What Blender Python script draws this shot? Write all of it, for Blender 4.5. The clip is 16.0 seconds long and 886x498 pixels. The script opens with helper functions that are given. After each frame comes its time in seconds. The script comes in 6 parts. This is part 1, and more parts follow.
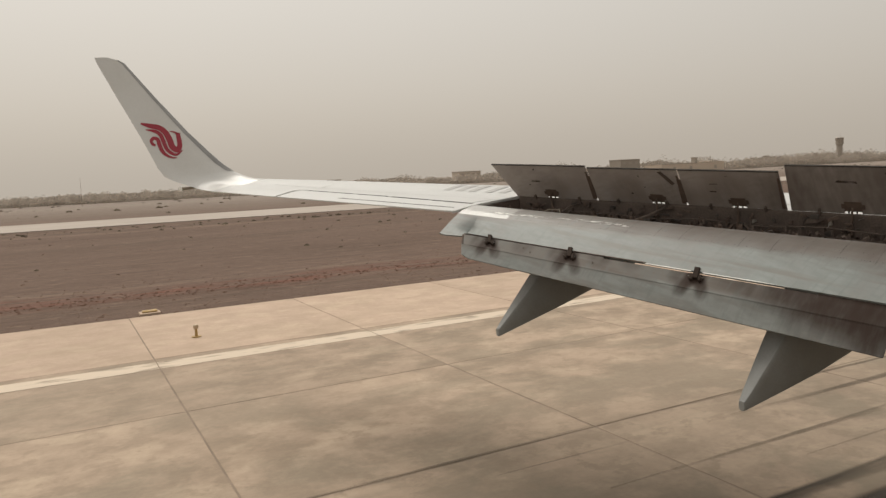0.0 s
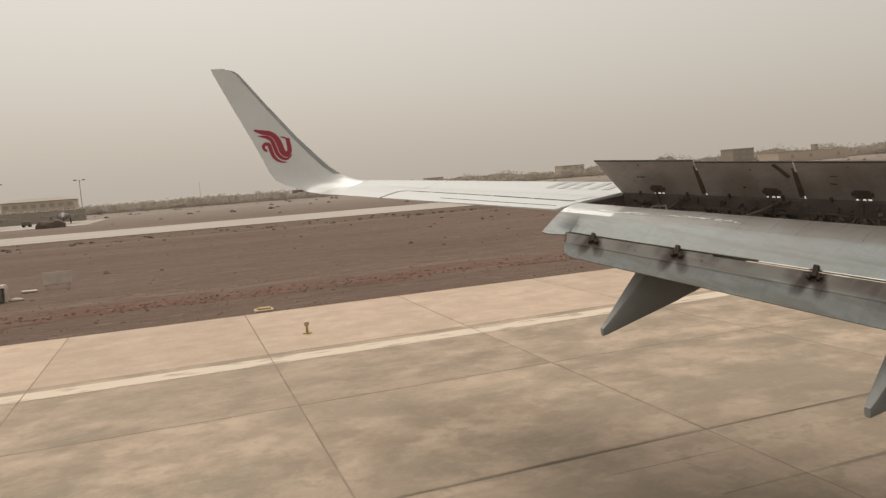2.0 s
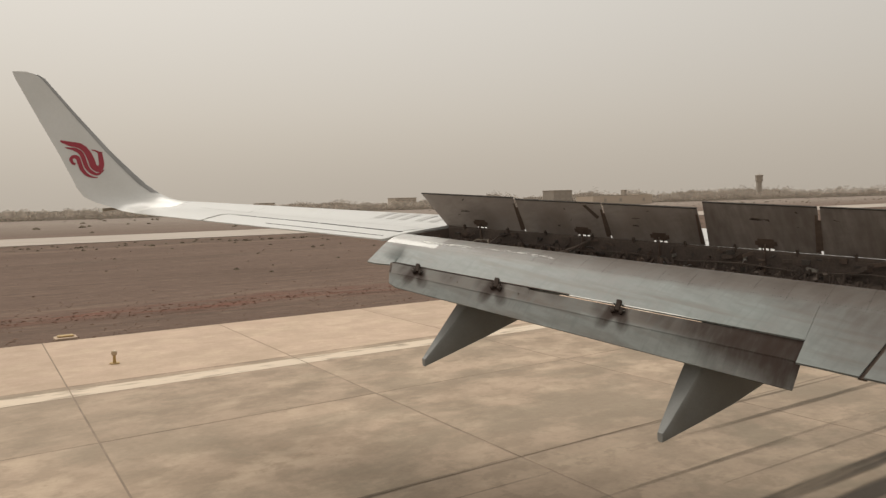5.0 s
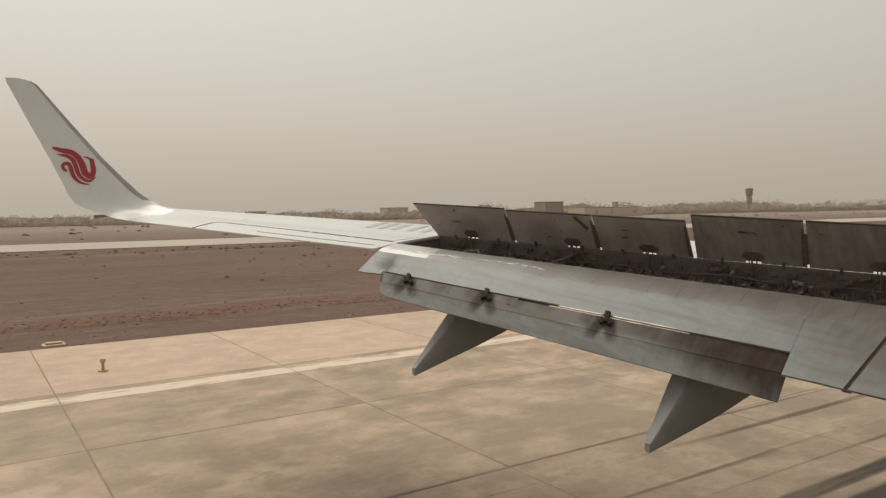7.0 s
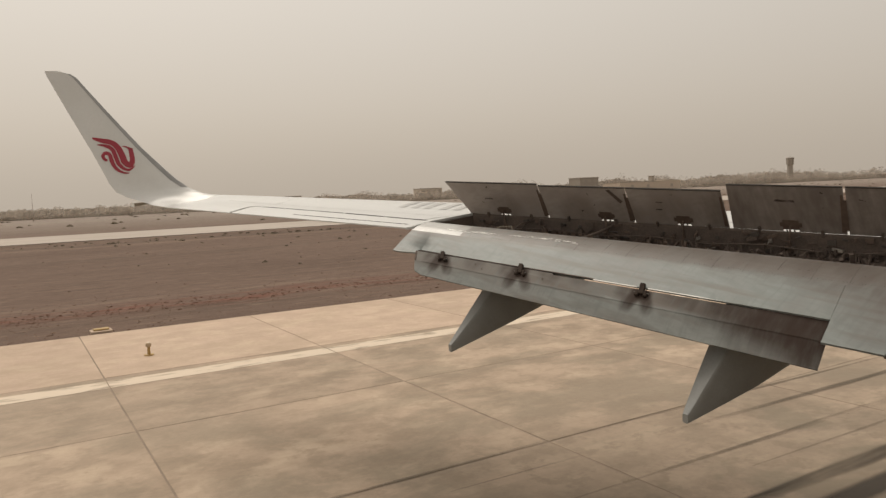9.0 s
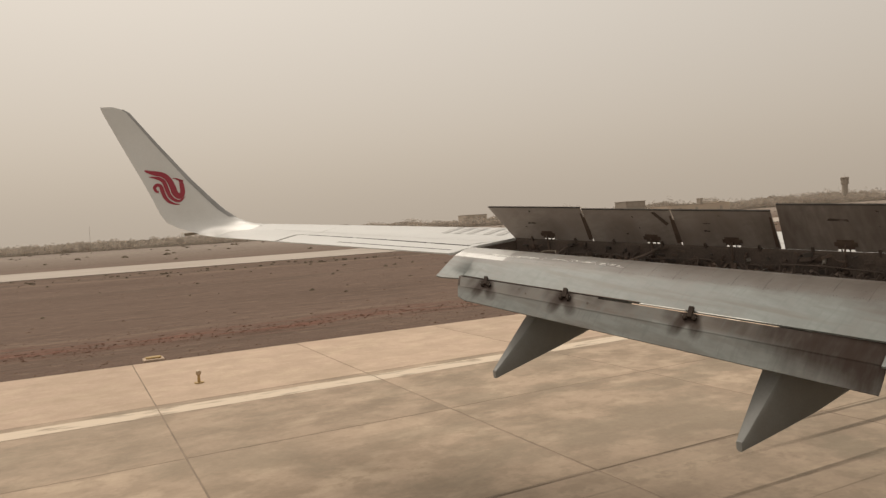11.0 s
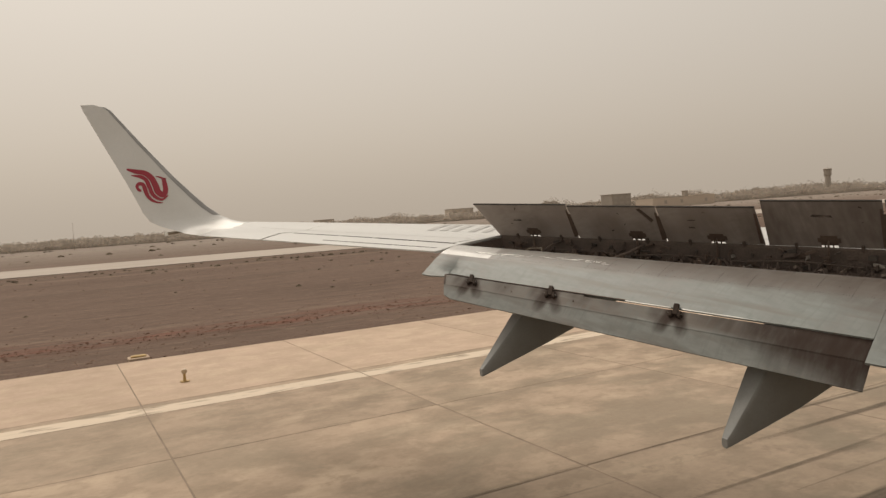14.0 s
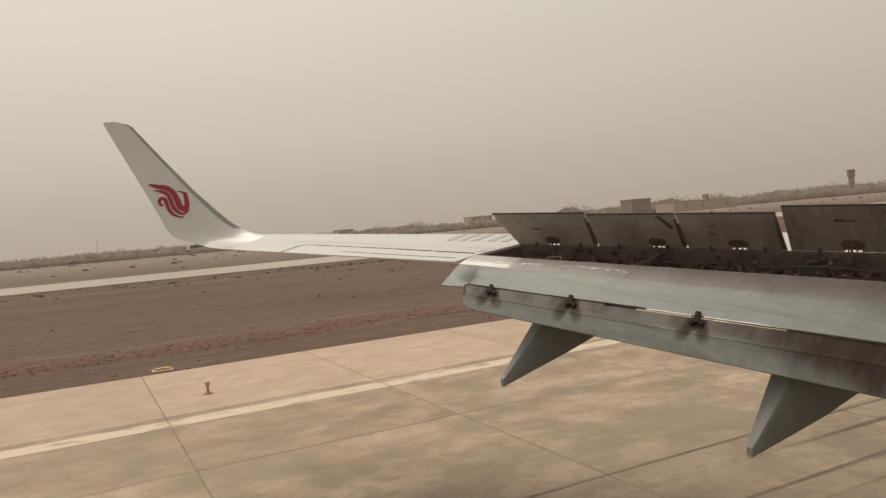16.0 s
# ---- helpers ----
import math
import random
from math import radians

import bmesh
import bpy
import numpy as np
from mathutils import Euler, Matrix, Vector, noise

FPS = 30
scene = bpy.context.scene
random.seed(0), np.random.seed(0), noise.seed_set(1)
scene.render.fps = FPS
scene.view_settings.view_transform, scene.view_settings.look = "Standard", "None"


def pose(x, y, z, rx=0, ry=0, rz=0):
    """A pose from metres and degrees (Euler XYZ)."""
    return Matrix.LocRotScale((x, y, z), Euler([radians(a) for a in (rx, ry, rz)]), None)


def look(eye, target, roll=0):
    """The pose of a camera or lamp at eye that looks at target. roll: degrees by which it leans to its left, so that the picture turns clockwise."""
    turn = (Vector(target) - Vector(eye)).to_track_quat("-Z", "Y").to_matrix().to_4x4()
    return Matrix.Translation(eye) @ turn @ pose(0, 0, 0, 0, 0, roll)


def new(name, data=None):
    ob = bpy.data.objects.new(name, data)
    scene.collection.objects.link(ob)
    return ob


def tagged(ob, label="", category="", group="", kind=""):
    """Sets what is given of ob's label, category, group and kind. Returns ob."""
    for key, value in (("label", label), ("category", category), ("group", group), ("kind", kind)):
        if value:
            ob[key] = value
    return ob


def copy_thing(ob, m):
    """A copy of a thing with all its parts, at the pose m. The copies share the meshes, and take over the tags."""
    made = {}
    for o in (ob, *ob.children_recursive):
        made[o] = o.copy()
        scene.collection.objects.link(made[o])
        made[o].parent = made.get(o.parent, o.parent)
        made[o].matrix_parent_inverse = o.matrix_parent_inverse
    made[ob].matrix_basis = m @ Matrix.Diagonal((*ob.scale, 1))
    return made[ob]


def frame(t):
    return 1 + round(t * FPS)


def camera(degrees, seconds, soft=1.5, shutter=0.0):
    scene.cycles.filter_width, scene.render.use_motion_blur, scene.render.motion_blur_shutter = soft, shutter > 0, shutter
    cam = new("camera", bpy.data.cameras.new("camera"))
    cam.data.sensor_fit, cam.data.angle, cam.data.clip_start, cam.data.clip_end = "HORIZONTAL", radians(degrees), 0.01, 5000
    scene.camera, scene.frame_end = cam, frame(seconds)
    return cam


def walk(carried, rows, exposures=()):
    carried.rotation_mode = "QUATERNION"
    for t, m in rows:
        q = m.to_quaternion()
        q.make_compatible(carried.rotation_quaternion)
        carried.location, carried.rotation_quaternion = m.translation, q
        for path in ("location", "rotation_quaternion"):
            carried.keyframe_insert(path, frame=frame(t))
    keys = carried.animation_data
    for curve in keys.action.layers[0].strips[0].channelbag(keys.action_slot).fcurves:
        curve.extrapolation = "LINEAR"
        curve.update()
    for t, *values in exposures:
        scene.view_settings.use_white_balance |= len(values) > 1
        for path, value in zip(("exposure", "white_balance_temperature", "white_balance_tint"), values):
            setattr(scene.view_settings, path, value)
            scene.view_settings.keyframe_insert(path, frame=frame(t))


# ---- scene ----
# The cabin seat behind the port wing of an airliner that rolls on its main wheels, nose still up: x runs ahead along the runway, y outboard, z up.
cam = camera(62.0, 16.0, soft=1.4)
PATH = [
    # seconds, x, y, z, yaw, pitch, roll
    (0.0, -0.128, 0.125, 4.163, -27.40, -6.43, -4.60),
    (0.5, -0.147, 0.101, 4.208, -21.60, -4.80, -6.54),
    (1.0, -0.025, 0.195, 4.279, -18.69, -4.93, -6.62),
    (1.5, -0.041, 0.201, 4.269, -15.63, -5.73, -7.20),
    (2.0, -0.129, 0.089, 4.210, -19.38, -5.99, -6.12),
    (2.5, -0.070, 0.126, 4.203, -27.70, -6.85, -3.11),
    (3.0, -0.048, 0.111, 4.201, -30.08, -6.85, -2.72),
    (3.5, -0.053, 0.107, 4.213, -30.62, -6.45, -3.09),
    (4.0, -0.058, 0.097, 4.213, -31.56, -5.65, -3.41),
    (4.2, -0.033, 0.119, 4.170, -32.08, -4.88, -3.50),
    (6.3, -0.036, 0.099, 4.212, -33.17, -4.74, -2.54),
    (6.5, -0.091, 0.093, 4.197, -33.49, -4.43, -1.21),
    (7.0, -0.056, 0.067, 4.186, -33.32, -3.96, -2.49),
    (7.5, -0.040, 0.045, 4.184, -32.97, -3.79, -4.34),
    (8.0, -0.081, 0.033, 4.163, -33.38, -4.74, -2.60),
    (8.5, -0.073, 0.053, 4.171, -33.00, -5.50, -2.51),
    (9.0, -0.071, 0.008, 4.159, -30.50, -5.36, -4.24),
    (9.5, -0.055, 0.034, 4.180, -28.20, -3.91, -5.58),
    (9.7, -0.036, 0.042, 4.180, -27.88, -3.31, -5.94),
    (12.0, -0.029, -0.012, 4.111, -26.71, -3.04, -4.79),
    (12.5, -0.001, -0.017, 4.157, -26.86, -3.56, -5.27),
    (13.0, 0.006, 0.032, 4.189, -27.23, -4.01, -5.55),
    (13.5, 0.008, 0.055, 4.196, -27.69, -3.71, -5.71),
    (14.0, 0.005, 0.040, 4.191, -28.12, -3.58, -5.64),
    (14.5, 0.006, 0.002, 4.199, -28.57, -3.70, -5.46),
    (15.0, -0.001, -0.001, 4.189, -27.39, -3.02, -5.97),
    (15.5, 0.011, 0.049, 4.194, -25.64, -3.01, -6.66),
    (16.0, 0.005, 0.019, 4.221, -26.68, -2.79, -6.61),
]


def gaze(x, y, z, yaw, pitch, roll):
    a, b = radians(yaw), radians(pitch)
    ahead = Vector((-math.sin(a) * math.cos(b), math.cos(a) * math.cos(b), math.sin(b)))
    eye = Vector((x, y, z))
    return look(eye, eye + ahead, roll)


# the whole airliner, seat and all, is pitched up about the cabin
PITCHED = Matrix.Translation((0, 0, 4.18)) @ Matrix.Rotation(radians(-2.0), 4, 'Y') @ Matrix.Translation((0, 0, -4.18))
walk(cam, [(t, PITCHED @ gaze(*p)) for t, *p in PATH], [(0.0, 0.12, 6150, 8), (4.2, 0.12, 6150, 8), (6.3, 0.09, 6250, 8), (7.5, 0.07, 6250, 8), (8.5, 0.10, 6300, 8.5), (9.7, 0.06, 6480, 10), (12.0, 0.03, 6540, 10), (15.0, 0.02, 6500, 9.5), (16.0, -0.01, 6480, 9)])

# ---- world, sun ----
world = bpy.data.worlds.new("dusty_sky")
scene.world = world
world.use_nodes = True
wn, wl = world.node_tree.nodes, world.node_tree.links
wn.clear()
SUN_AZ, SUN_EL = radians(-8), radians(58)      # from +y towards +x
sky = wn.new("ShaderNodeTexSky")
sky.sky_type = 'NISHITA'
sky.sun_disc = False
sky.sun_elevation, sky.sun_rotation = SUN_EL, SUN_AZ
sky.air_density, sky.dust_density, sky.ozone_density = 1.0, 9.0, 1.0
bg_sky = wn.new("ShaderNodeBackground")
bg_sky.inputs[1].default_value = 0.018
wl.new(sky.outputs[0], bg_sky.inputs[0])
coord = wn.new("ShaderNodeTexCoord")
split = wn.new("ShaderNodeSeparateXYZ")
wl.new(coord.outputs["Generated"], split.inputs[0])
ramp = wn.new("ShaderNodeValToRGB")
ramp.color_ramp.elements[0].position, ramp.color_ramp.elements[0].color = 0.0, (0.422, 0.358, 0.289, 1)
ramp.color_ramp.elements[1].position, ramp.color_ramp.elements[1].color = 0.40, (0.58, 0.525, 0.445, 1)
mid = ramp.color_ramp.elements.new(0.12)
mid.color = (0.478, 0.414, 0.341, 1)
wl.new(split.outputs["Z"], ramp.inputs[0])
bg_dust = wn.new("ShaderNodeBackground")
wl.new(ramp.outputs[0], bg_dust.inputs[0])
SUN_WAY = Vector((math.sin(SUN_AZ) * math.cos(SUN_EL), math.cos(SUN_AZ) * math.cos(SUN_EL), math.sin(SUN_EL)))
near_sun = wn.new("ShaderNodeVectorMath")
near_sun.operation = 'DOT_PRODUCT'
wl.new(coord.outputs["Generated"], near_sun.inputs[0])
near_sun.inputs[1].default_value = SUN_WAY
aureole = wn.new("ShaderNodeMapRange")
aureole.inputs["From Min"].default_value, aureole.inputs["From Max"].default_value = -0.2, 1.0
aureole.inputs["To Min"].default_value, aureole.inputs["To Max"].default_value = 0.88, 1.235
wl.new(near_sun.outputs["Value"], aureole.inputs["Value"])
wl.new(aureole.outputs[0], bg_dust.inputs[1])
add = wn.new("ShaderNodeAddShader")
wl.new(bg_sky.outputs[0], add.inputs[0])
wl.new(bg_dust.outputs[0], add.inputs[1])
out = wn.new("ShaderNodeOutputWorld")
wl.new(add.outputs[0], out.inputs[0])

sun = new("sun", bpy.data.lights.new("sun", 'SUN'))
sun.data.energy, sun.data.angle, sun.data.color = 1.75, radians(42), (1.0, 0.91, 0.79)
sun.matrix_world = look(SUN_WAY * 50, (0, 0, 0))
scene.view_settings.exposure = 0.0


# ---- materials ----
def material(name, base, rough=0.6, metal=0.0, second=None, scale=1.0, amount=0.5, grain=0.0, grain_scale=60.0, bump=0.0,
             stretch=(1, 1, 1), third=None, third_scale=0.2, third_amount=0.4, per_object=0.0, spec=0.5, contrast=(0.35, 0.65), detail=6.0, crisp=0.5):
    """Base colour with blotches (second), a larger stain (third), fine grain and relief, in metres of the place."""
    m = bpy.data.materials.new(name)
    m.use_nodes = True
    nt, ln = m.node_tree.nodes, m.node_tree.links
    b = nt["Principled BSDF"]
    b.inputs["Roughness"].default_value, b.inputs["Metallic"].default_value = rough, metal
    b.inputs["Specular IOR Level"].default_value = spec
    geo = nt.new("ShaderNodeNewGeometry")
    mp = nt.new("ShaderNodeMapping")
    mp.inputs["Scale"].default_value = stretch
    if per_object:    # every piece has stains of its own
        own = nt.new("ShaderNodeObjectInfo")
        shift = nt.new("ShaderNodeVectorMath")
        shift.operation = 'MULTIPLY_ADD'
        ln.new(own.outputs["Random"], shift.inputs[0])
        shift.inputs[1].default_value = (370.0, 910.0, 0.0)
        ln.new(geo.outputs["Position"], shift.inputs[2])
        ln.new(shift.outputs[0], mp.inputs["Vector"])
    else:
        ln.new(geo.outputs["Position"], mp.inputs["Vector"])
    rgb = nt.new("ShaderNodeRGB")
    rgb.outputs[0].default_value = (*base, 1)
    col = rgb.outputs[0]

    def blend(col, other, sc, amt, lo, hi, detail=6.0):
        no = nt.new("ShaderNodeTexNoise")
        no.inputs["Scale"].default_value, no.inputs["Detail"].default_value, no.inputs["Roughness"].default_value = sc, detail, crisp
        ln.new(mp.outputs[0], no.inputs["Vector"])
        mr = nt.new("ShaderNodeMapRange")
        mr.inputs["From Min"].default_value, mr.inputs["From Max"].default_value = lo, hi
        mr.inputs["To Max"].default_value = amt
        ln.new(no.outputs["Fac"], mr.inputs["Value"])
        mx = nt.new("ShaderNodeMix")
        mx.data_type = 'RGBA'
        ln.new(mr.outputs[0], mx.inputs["Factor"])
        ln.new(col, mx.inputs["A"])
        mx.inputs["B"].default_value = (*other, 1)
        return mx.outputs["Result"]

    if second:
        col = blend(col, second, scale, amount, *contrast, detail)
    if third:
        col = blend(col, third, third_scale, third_amount, 0.42, 0.62, 4.0)
    if per_object:
        info = nt.new("ShaderNodeObjectInfo")
        mr = nt.new("ShaderNodeMapRange")
        mr.inputs["To Min"].default_value, mr.inputs["To Max"].default_value = 1 - per_object, 1 + per_object
        ln.new(info.outputs["Random"], mr.inputs["Value"])
        hs = nt.new("ShaderNodeHueSaturation")
        ln.new(mr.outputs[0], hs.inputs["Value"])
        ln.new(col, hs.inputs["Color"])
        col = hs.outputs[0]
    if grain or bump:
        fine = nt.new("ShaderNodeTexNoise")
        fine.inputs["Scale"].default_value, fine.inputs["Detail"].default_value = grain_scale, 4.0
        ln.new(mp.outputs[0], fine.inputs["Vector"])
        if grain:
            mr = nt.new("ShaderNodeMapRange")
            mr.inputs["From Min"].default_value, mr.inputs["From Max"].default_value = 0.3, 0.7
            mr.inputs["To Min"].default_value, mr.inputs["To Max"].default_value = 1 - grain, 1 + grain
            ln.new(fine.outputs["Fac"], mr.inputs["Value"])
            hs = nt.new("ShaderNodeHueSaturation")
            ln.new(mr.outputs[0], hs.inputs["Value"])
            ln.new(col, hs.inputs["Color"])
            col = hs.outputs[0]
        if bump:
            bp = nt.new("ShaderNodeBump")
            bp.inputs["Strength"].default_value, bp.inputs["Distance"].default_value = 0.6, bump
            ln.new(fine.outputs["Fac"], bp.inputs["Height"])
            ln.new(bp.outputs[0], b.inputs["Normal"])
    ln.new(col, b.inputs["Base Color"])
    return m


WHITE = material("white_wing_paint", (0.515, 0.512, 0.497), 0.34, second=(0.505, 0.50, 0.478), scale=1.6, amount=0.5, grain=0.03, grain_scale=25, third=(0.52, 0.512, 0.488), third_scale=0.5)
WINGLET = material("winglet_paint", (0.62, 0.61, 0.59), 0.22, second=(0.55, 0.54, 0.51), scale=1.2, amount=0.4, grain=0.02, grain_scale=20)
GREY = material("grey_flap_paint", (0.205, 0.218, 0.210), 0.45, second=(0.165, 0.170, 0.163), scale=1.5, amount=0.6, grain=0.05, grain_scale=14, third=(0.170, 0.155, 0.140), third_scale=0.9, stretch=(1, 0.5, 1))
FAIR = material("fairing_paint", (0.250, 0.254, 0.246), 0.42, second=(0.20, 0.196, 0.184), scale=3.0, amount=0.6, grain=0.04, grain_scale=40)
# dark brown tone of the open bay, its fittings and small slots
DARK = material("cavity_dark_brown", (0.088, 0.070, 0.060), 0.85, second=(0.122, 0.094, 0.078), scale=5.0, amount=0.7, grain=0.15, grain_scale=50, spec=0.15)
STEEL = material("greasy_steel", (0.33, 0.30, 0.265), 0.45, 0.5, second=(0.08, 0.07, 0.06), scale=9.0, amount=0.7, grain=0.1, grain_scale=90)
BRASSY = material("hydraulic_tube", (0.26, 0.22, 0.17), 0.35, 0.6, second=(0.2, 0.16, 0.12), scale=12, amount=0.5)
SEAM = material("dark_sealant", (0.040, 0.036, 0.032), 0.8, second=(0.075, 0.067, 0.060), scale=4, amount=0.5, spec=0.12)
LETTER = material("grey_marking_paint", (0.36, 0.352, 0.338), 0.45, second=(0.42, 0.41, 0.395), scale=3, amount=0.4)
RED = material("red_emblem_paint", (0.30, 0.018, 0.036), 0.35, second=(0.26, 0.018, 0.030), scale=6, amount=0.4)
EDGE = material("polished_leading_edge", (0.30, 0.29, 0.28), 0.35, 0.5, second=(0.17, 0.165, 0.16), scale=2, amount=0.5)
DUSTLENS = material("dusty_amber_lens", (0.46, 0.36, 0.24), 0.35, second=(0.38, 0.28, 0.18), scale=9, amount=0.5)
LENS = material("clear_lamp_lens", (0.86, 0.85, 0.81), 0.1, second=(0.74, 0.73, 0.70), scale=8, amount=0.3)
RUBBER = material("tyre_rubber", (0.02, 0.02, 0.02), 0.8, second=(0.035, 0.033, 0.03), scale=6, amount=0.5)

JOINT = material("joint_filler", (0.27, 0.205, 0.150), 0.9, second=(0.17, 0.131, 0.095), scale=1.2, amount=0.8)
TAXI = material("taxiway_concrete", (0.402, 0.349, 0.302), 0.85, second=(0.335, 0.289, 0.247), scale=0.12, amount=0.7, grain=0.04, grain_scale=2, stretch=(0.4, 1, 1), spec=0.2)
SCRUB = material("dry_scrub", (0.155, 0.125, 0.090), 0.95, second=(0.105, 0.083, 0.060), scale=2, amount=0.8, spec=0.1)
STONE = material("clod_of_dirt", (0.190, 0.128, 0.096), 0.95, second=(0.125, 0.082, 0.060), scale=3, amount=0.8, spec=0.1)
# far building materials: haze is put into these pale base colours
PLASTER = material("hazed_plaster", (0.53, 0.462, 0.39), 0.9, second=(0.49, 0.427, 0.36), scale=0.3, amount=0.7, spec=0.1)
HAZEROOF = material("hazed_roof", (0.38, 0.333, 0.284), 0.9, second=(0.35, 0.306, 0.262), scale=0.4, amount=0.7, spec=0.1)
WINDOW = material("hazed_window", (0.36, 0.315, 0.268), 0.7, second=(0.38, 0.333, 0.284), scale=0.5, amount=0.5, spec=0.1)
PEACH = material("hazed_peach_wall", (0.54, 0.455, 0.372), 0.85, second=(0.50, 0.42, 0.342), scale=0.4, amount=0.6, spec=0.1)
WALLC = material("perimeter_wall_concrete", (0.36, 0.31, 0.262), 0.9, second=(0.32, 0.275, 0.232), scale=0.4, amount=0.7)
JET = material("jet_grey_paint", (0.16, 0.145, 0.13), 0.6, second=(0.12, 0.107, 0.096), scale=1.0, amount=0.6)
EARTH = material("piled_earth_bags", (0.13, 0.095, 0.072), 0.95, second=(0.09, 0.065, 0.05), scale=1.5, amount=0.8, grain=0.15, grain_scale=8, bump=0.05)
YELLOW = material("yellow_lamp_paint", (0.42, 0.28, 0.10), 0.6, second=(0.33, 0.22, 0.09), scale=9, amount=0.6)
BOARD = material("chalky_board", (0.46, 0.395, 0.33), 0.8, second=(0.36, 0.305, 0.25), scale=3, amount=0.6)
OLIVE = material("olive_truck_paint", (0.15, 0.135, 0.11), 0.7, second=(0.12, 0.105, 0.085), scale=2, amount=0.6)


def concrete_material(name, base, stain, olive, pale, wear, soil):
    """Old runway concrete: warped stains at two sizes, bleached patches, dust and grain; wear, with window vignette
    painted in, grows towards the wheel tracks.
    """
    m = bpy.data.materials.new(name)
    m.use_nodes = True
    nt, ln = m.node_tree.nodes, m.node_tree.links
    b = nt["Principled BSDF"]
    b.inputs["Roughness"].default_value, b.inputs["Specular IOR Level"].default_value = 0.85, 0.2
    geo = nt.new("ShaderNodeNewGeometry")
    info = nt.new("ShaderNodeObjectInfo")

    def mapped(stretch, own=0.0):
        mp = nt.new("ShaderNodeMapping")
        mp.inputs["Scale"].default_value = stretch
        ln.new(geo.outputs["Position"], mp.inputs["Vector"])
        if not own:
            return mp.outputs[0]
        shift = nt.new("ShaderNodeVectorMath")
        shift.operation = 'MULTIPLY_ADD'
        ln.new(info.outputs["Random"], shift.inputs[0])
        shift.inputs[1].default_value = (own, own * 2.3, 0.0)
        ln.new(mp.outputs[0], shift.inputs[2])
        return shift.outputs[0]

    def noise(vec, scale, detail=6.0, rough=0.55, warp=0.0):
        n = nt.new("ShaderNodeTexNoise")
        for key, v in (("Scale", scale), ("Detail", detail), ("Roughness", rough), ("Distortion", warp)):
            n.inputs[key].default_value = v
        ln.new(vec, n.inputs["Vector"])
        return n.outputs["Fac"]

    def ranged(value, lo, hi, a=0.0, c=1.0):
        mr = nt.new("ShaderNodeMapRange")
        for key, v in (("From Min", lo), ("From Max", hi), ("To Min", a), ("To Max", c)):
            mr.inputs[key].default_value = v
        ln.new(value, mr.inputs["Value"])
        return mr.outputs[0]

    def times(a, c):
        mt = nt.new("ShaderNodeMath")
        mt.operation = 'MULTIPLY'
        ln.new(a, mt.inputs[0])
        ln.new(c, mt.inputs[1])
        return mt.outputs[0]

    def mixed(fac, a, tone):
        mx = nt.new("ShaderNodeMix")
        mx.data_type = 'RGBA'
        ln.new(fac, mx.inputs["Factor"])
        if isinstance(a, tuple):
            mx.inputs["A"].default_value = (*a, 1)
        else:
            ln.new(a, mx.inputs["A"])
        mx.inputs["B"].default_value = (*tone, 1)
        return mx.outputs["Result"]

    own, open_air = mapped((0.9, 1.0, 1), 41.0), mapped((0.75, 1.0, 1))
    sp = nt.new("ShaderNodeSeparateXYZ")
    ln.new(geo.outputs["Position"], sp.inputs[0])
    tracks = ranged(sp.outputs["Y"], 16.0, 4.0, 0.55, 1.25)
    col = mixed(ranged(noise(own, 0.8, 9, 0.62), 0.42, 0.60, 0, 0.70 * wear), base, stain)
    col = mixed(ranged(noise(open_air, 1.1, 8, 0.60, 0.2), 0.50, 0.64, 0, 0.55), col, pale)
    col = mixed(times(ranged(noise(open_air, 0.42, 9, 0.64, 0.3), 0.47, 0.575, 0, 0.70 * wear), tracks), col, olive)
    col = mixed(times(ranged(noise(own, 1.9, 8, 0.68, 0.2), 0.515, 0.60, 0, 0.62 * wear), tracks), col, stain)
    col = mixed(ranged(noise(mapped((0.12, 2.0, 1)), 1.2, 6, 0.6), 0.56, 0.72, 0, 0.30 * wear), col, olive)
    col = mixed(ranged(noise(mapped((0.5, 1.0, 1)), 0.10, 3, 0.5), 0.42, 0.62, 0, 0.35), col, soil)
    rubber_vignette = times(ranged(sp.outputs["Y"], 12.0, 4.5, 0.0, 0.85), ranged(noise(mapped((0.10, 0.9, 1)), 0.7, 5, 0.6), 0.36, 0.60, 0.35, 1.0))
    col = mixed(rubber_vignette, col, (0.178, 0.145, 0.110))    # thin rubber of the wheel tracks, with the cabin window's vignette painted in
    hs = nt.new("ShaderNodeHueSaturation")
    ln.new(times(ranged(info.outputs["Random"], 0, 1, 0.92, 1.06), ranged(noise(mapped((1, 1, 1)), 9.0, 5, 0.7), 0.3, 0.7, 0.945, 1.055)), hs.inputs["Value"])
    ln.new(col, hs.inputs["Color"])
    ln.new(hs.outputs[0], b.inputs["Base Color"])
    bp = nt.new("ShaderNodeBump")
    bp.inputs["Strength"].default_value, bp.inputs["Distance"].default_value = 0.6, 0.003
    ln.new(noise(mapped((1, 1, 1)), 14.0, 4), bp.inputs["Height"])
    ln.new(bp.outputs[0], b.inputs["Normal"])
    return m


SLAB = concrete_material("runway_concrete", (0.404, 0.310, 0.231), (0.238, 0.184, 0.133), (0.186, 0.158, 0.116), (0.49, 0.390, 0.288), 1.0, (0.338, 0.266, 0.202))
SHOULDER = concrete_material("shoulder_concrete", (0.475, 0.360, 0.275), (0.375, 0.284, 0.210), (0.36, 0.282, 0.200), (0.54, 0.425, 0.318), 0.85, (0.43, 0.318, 0.243))


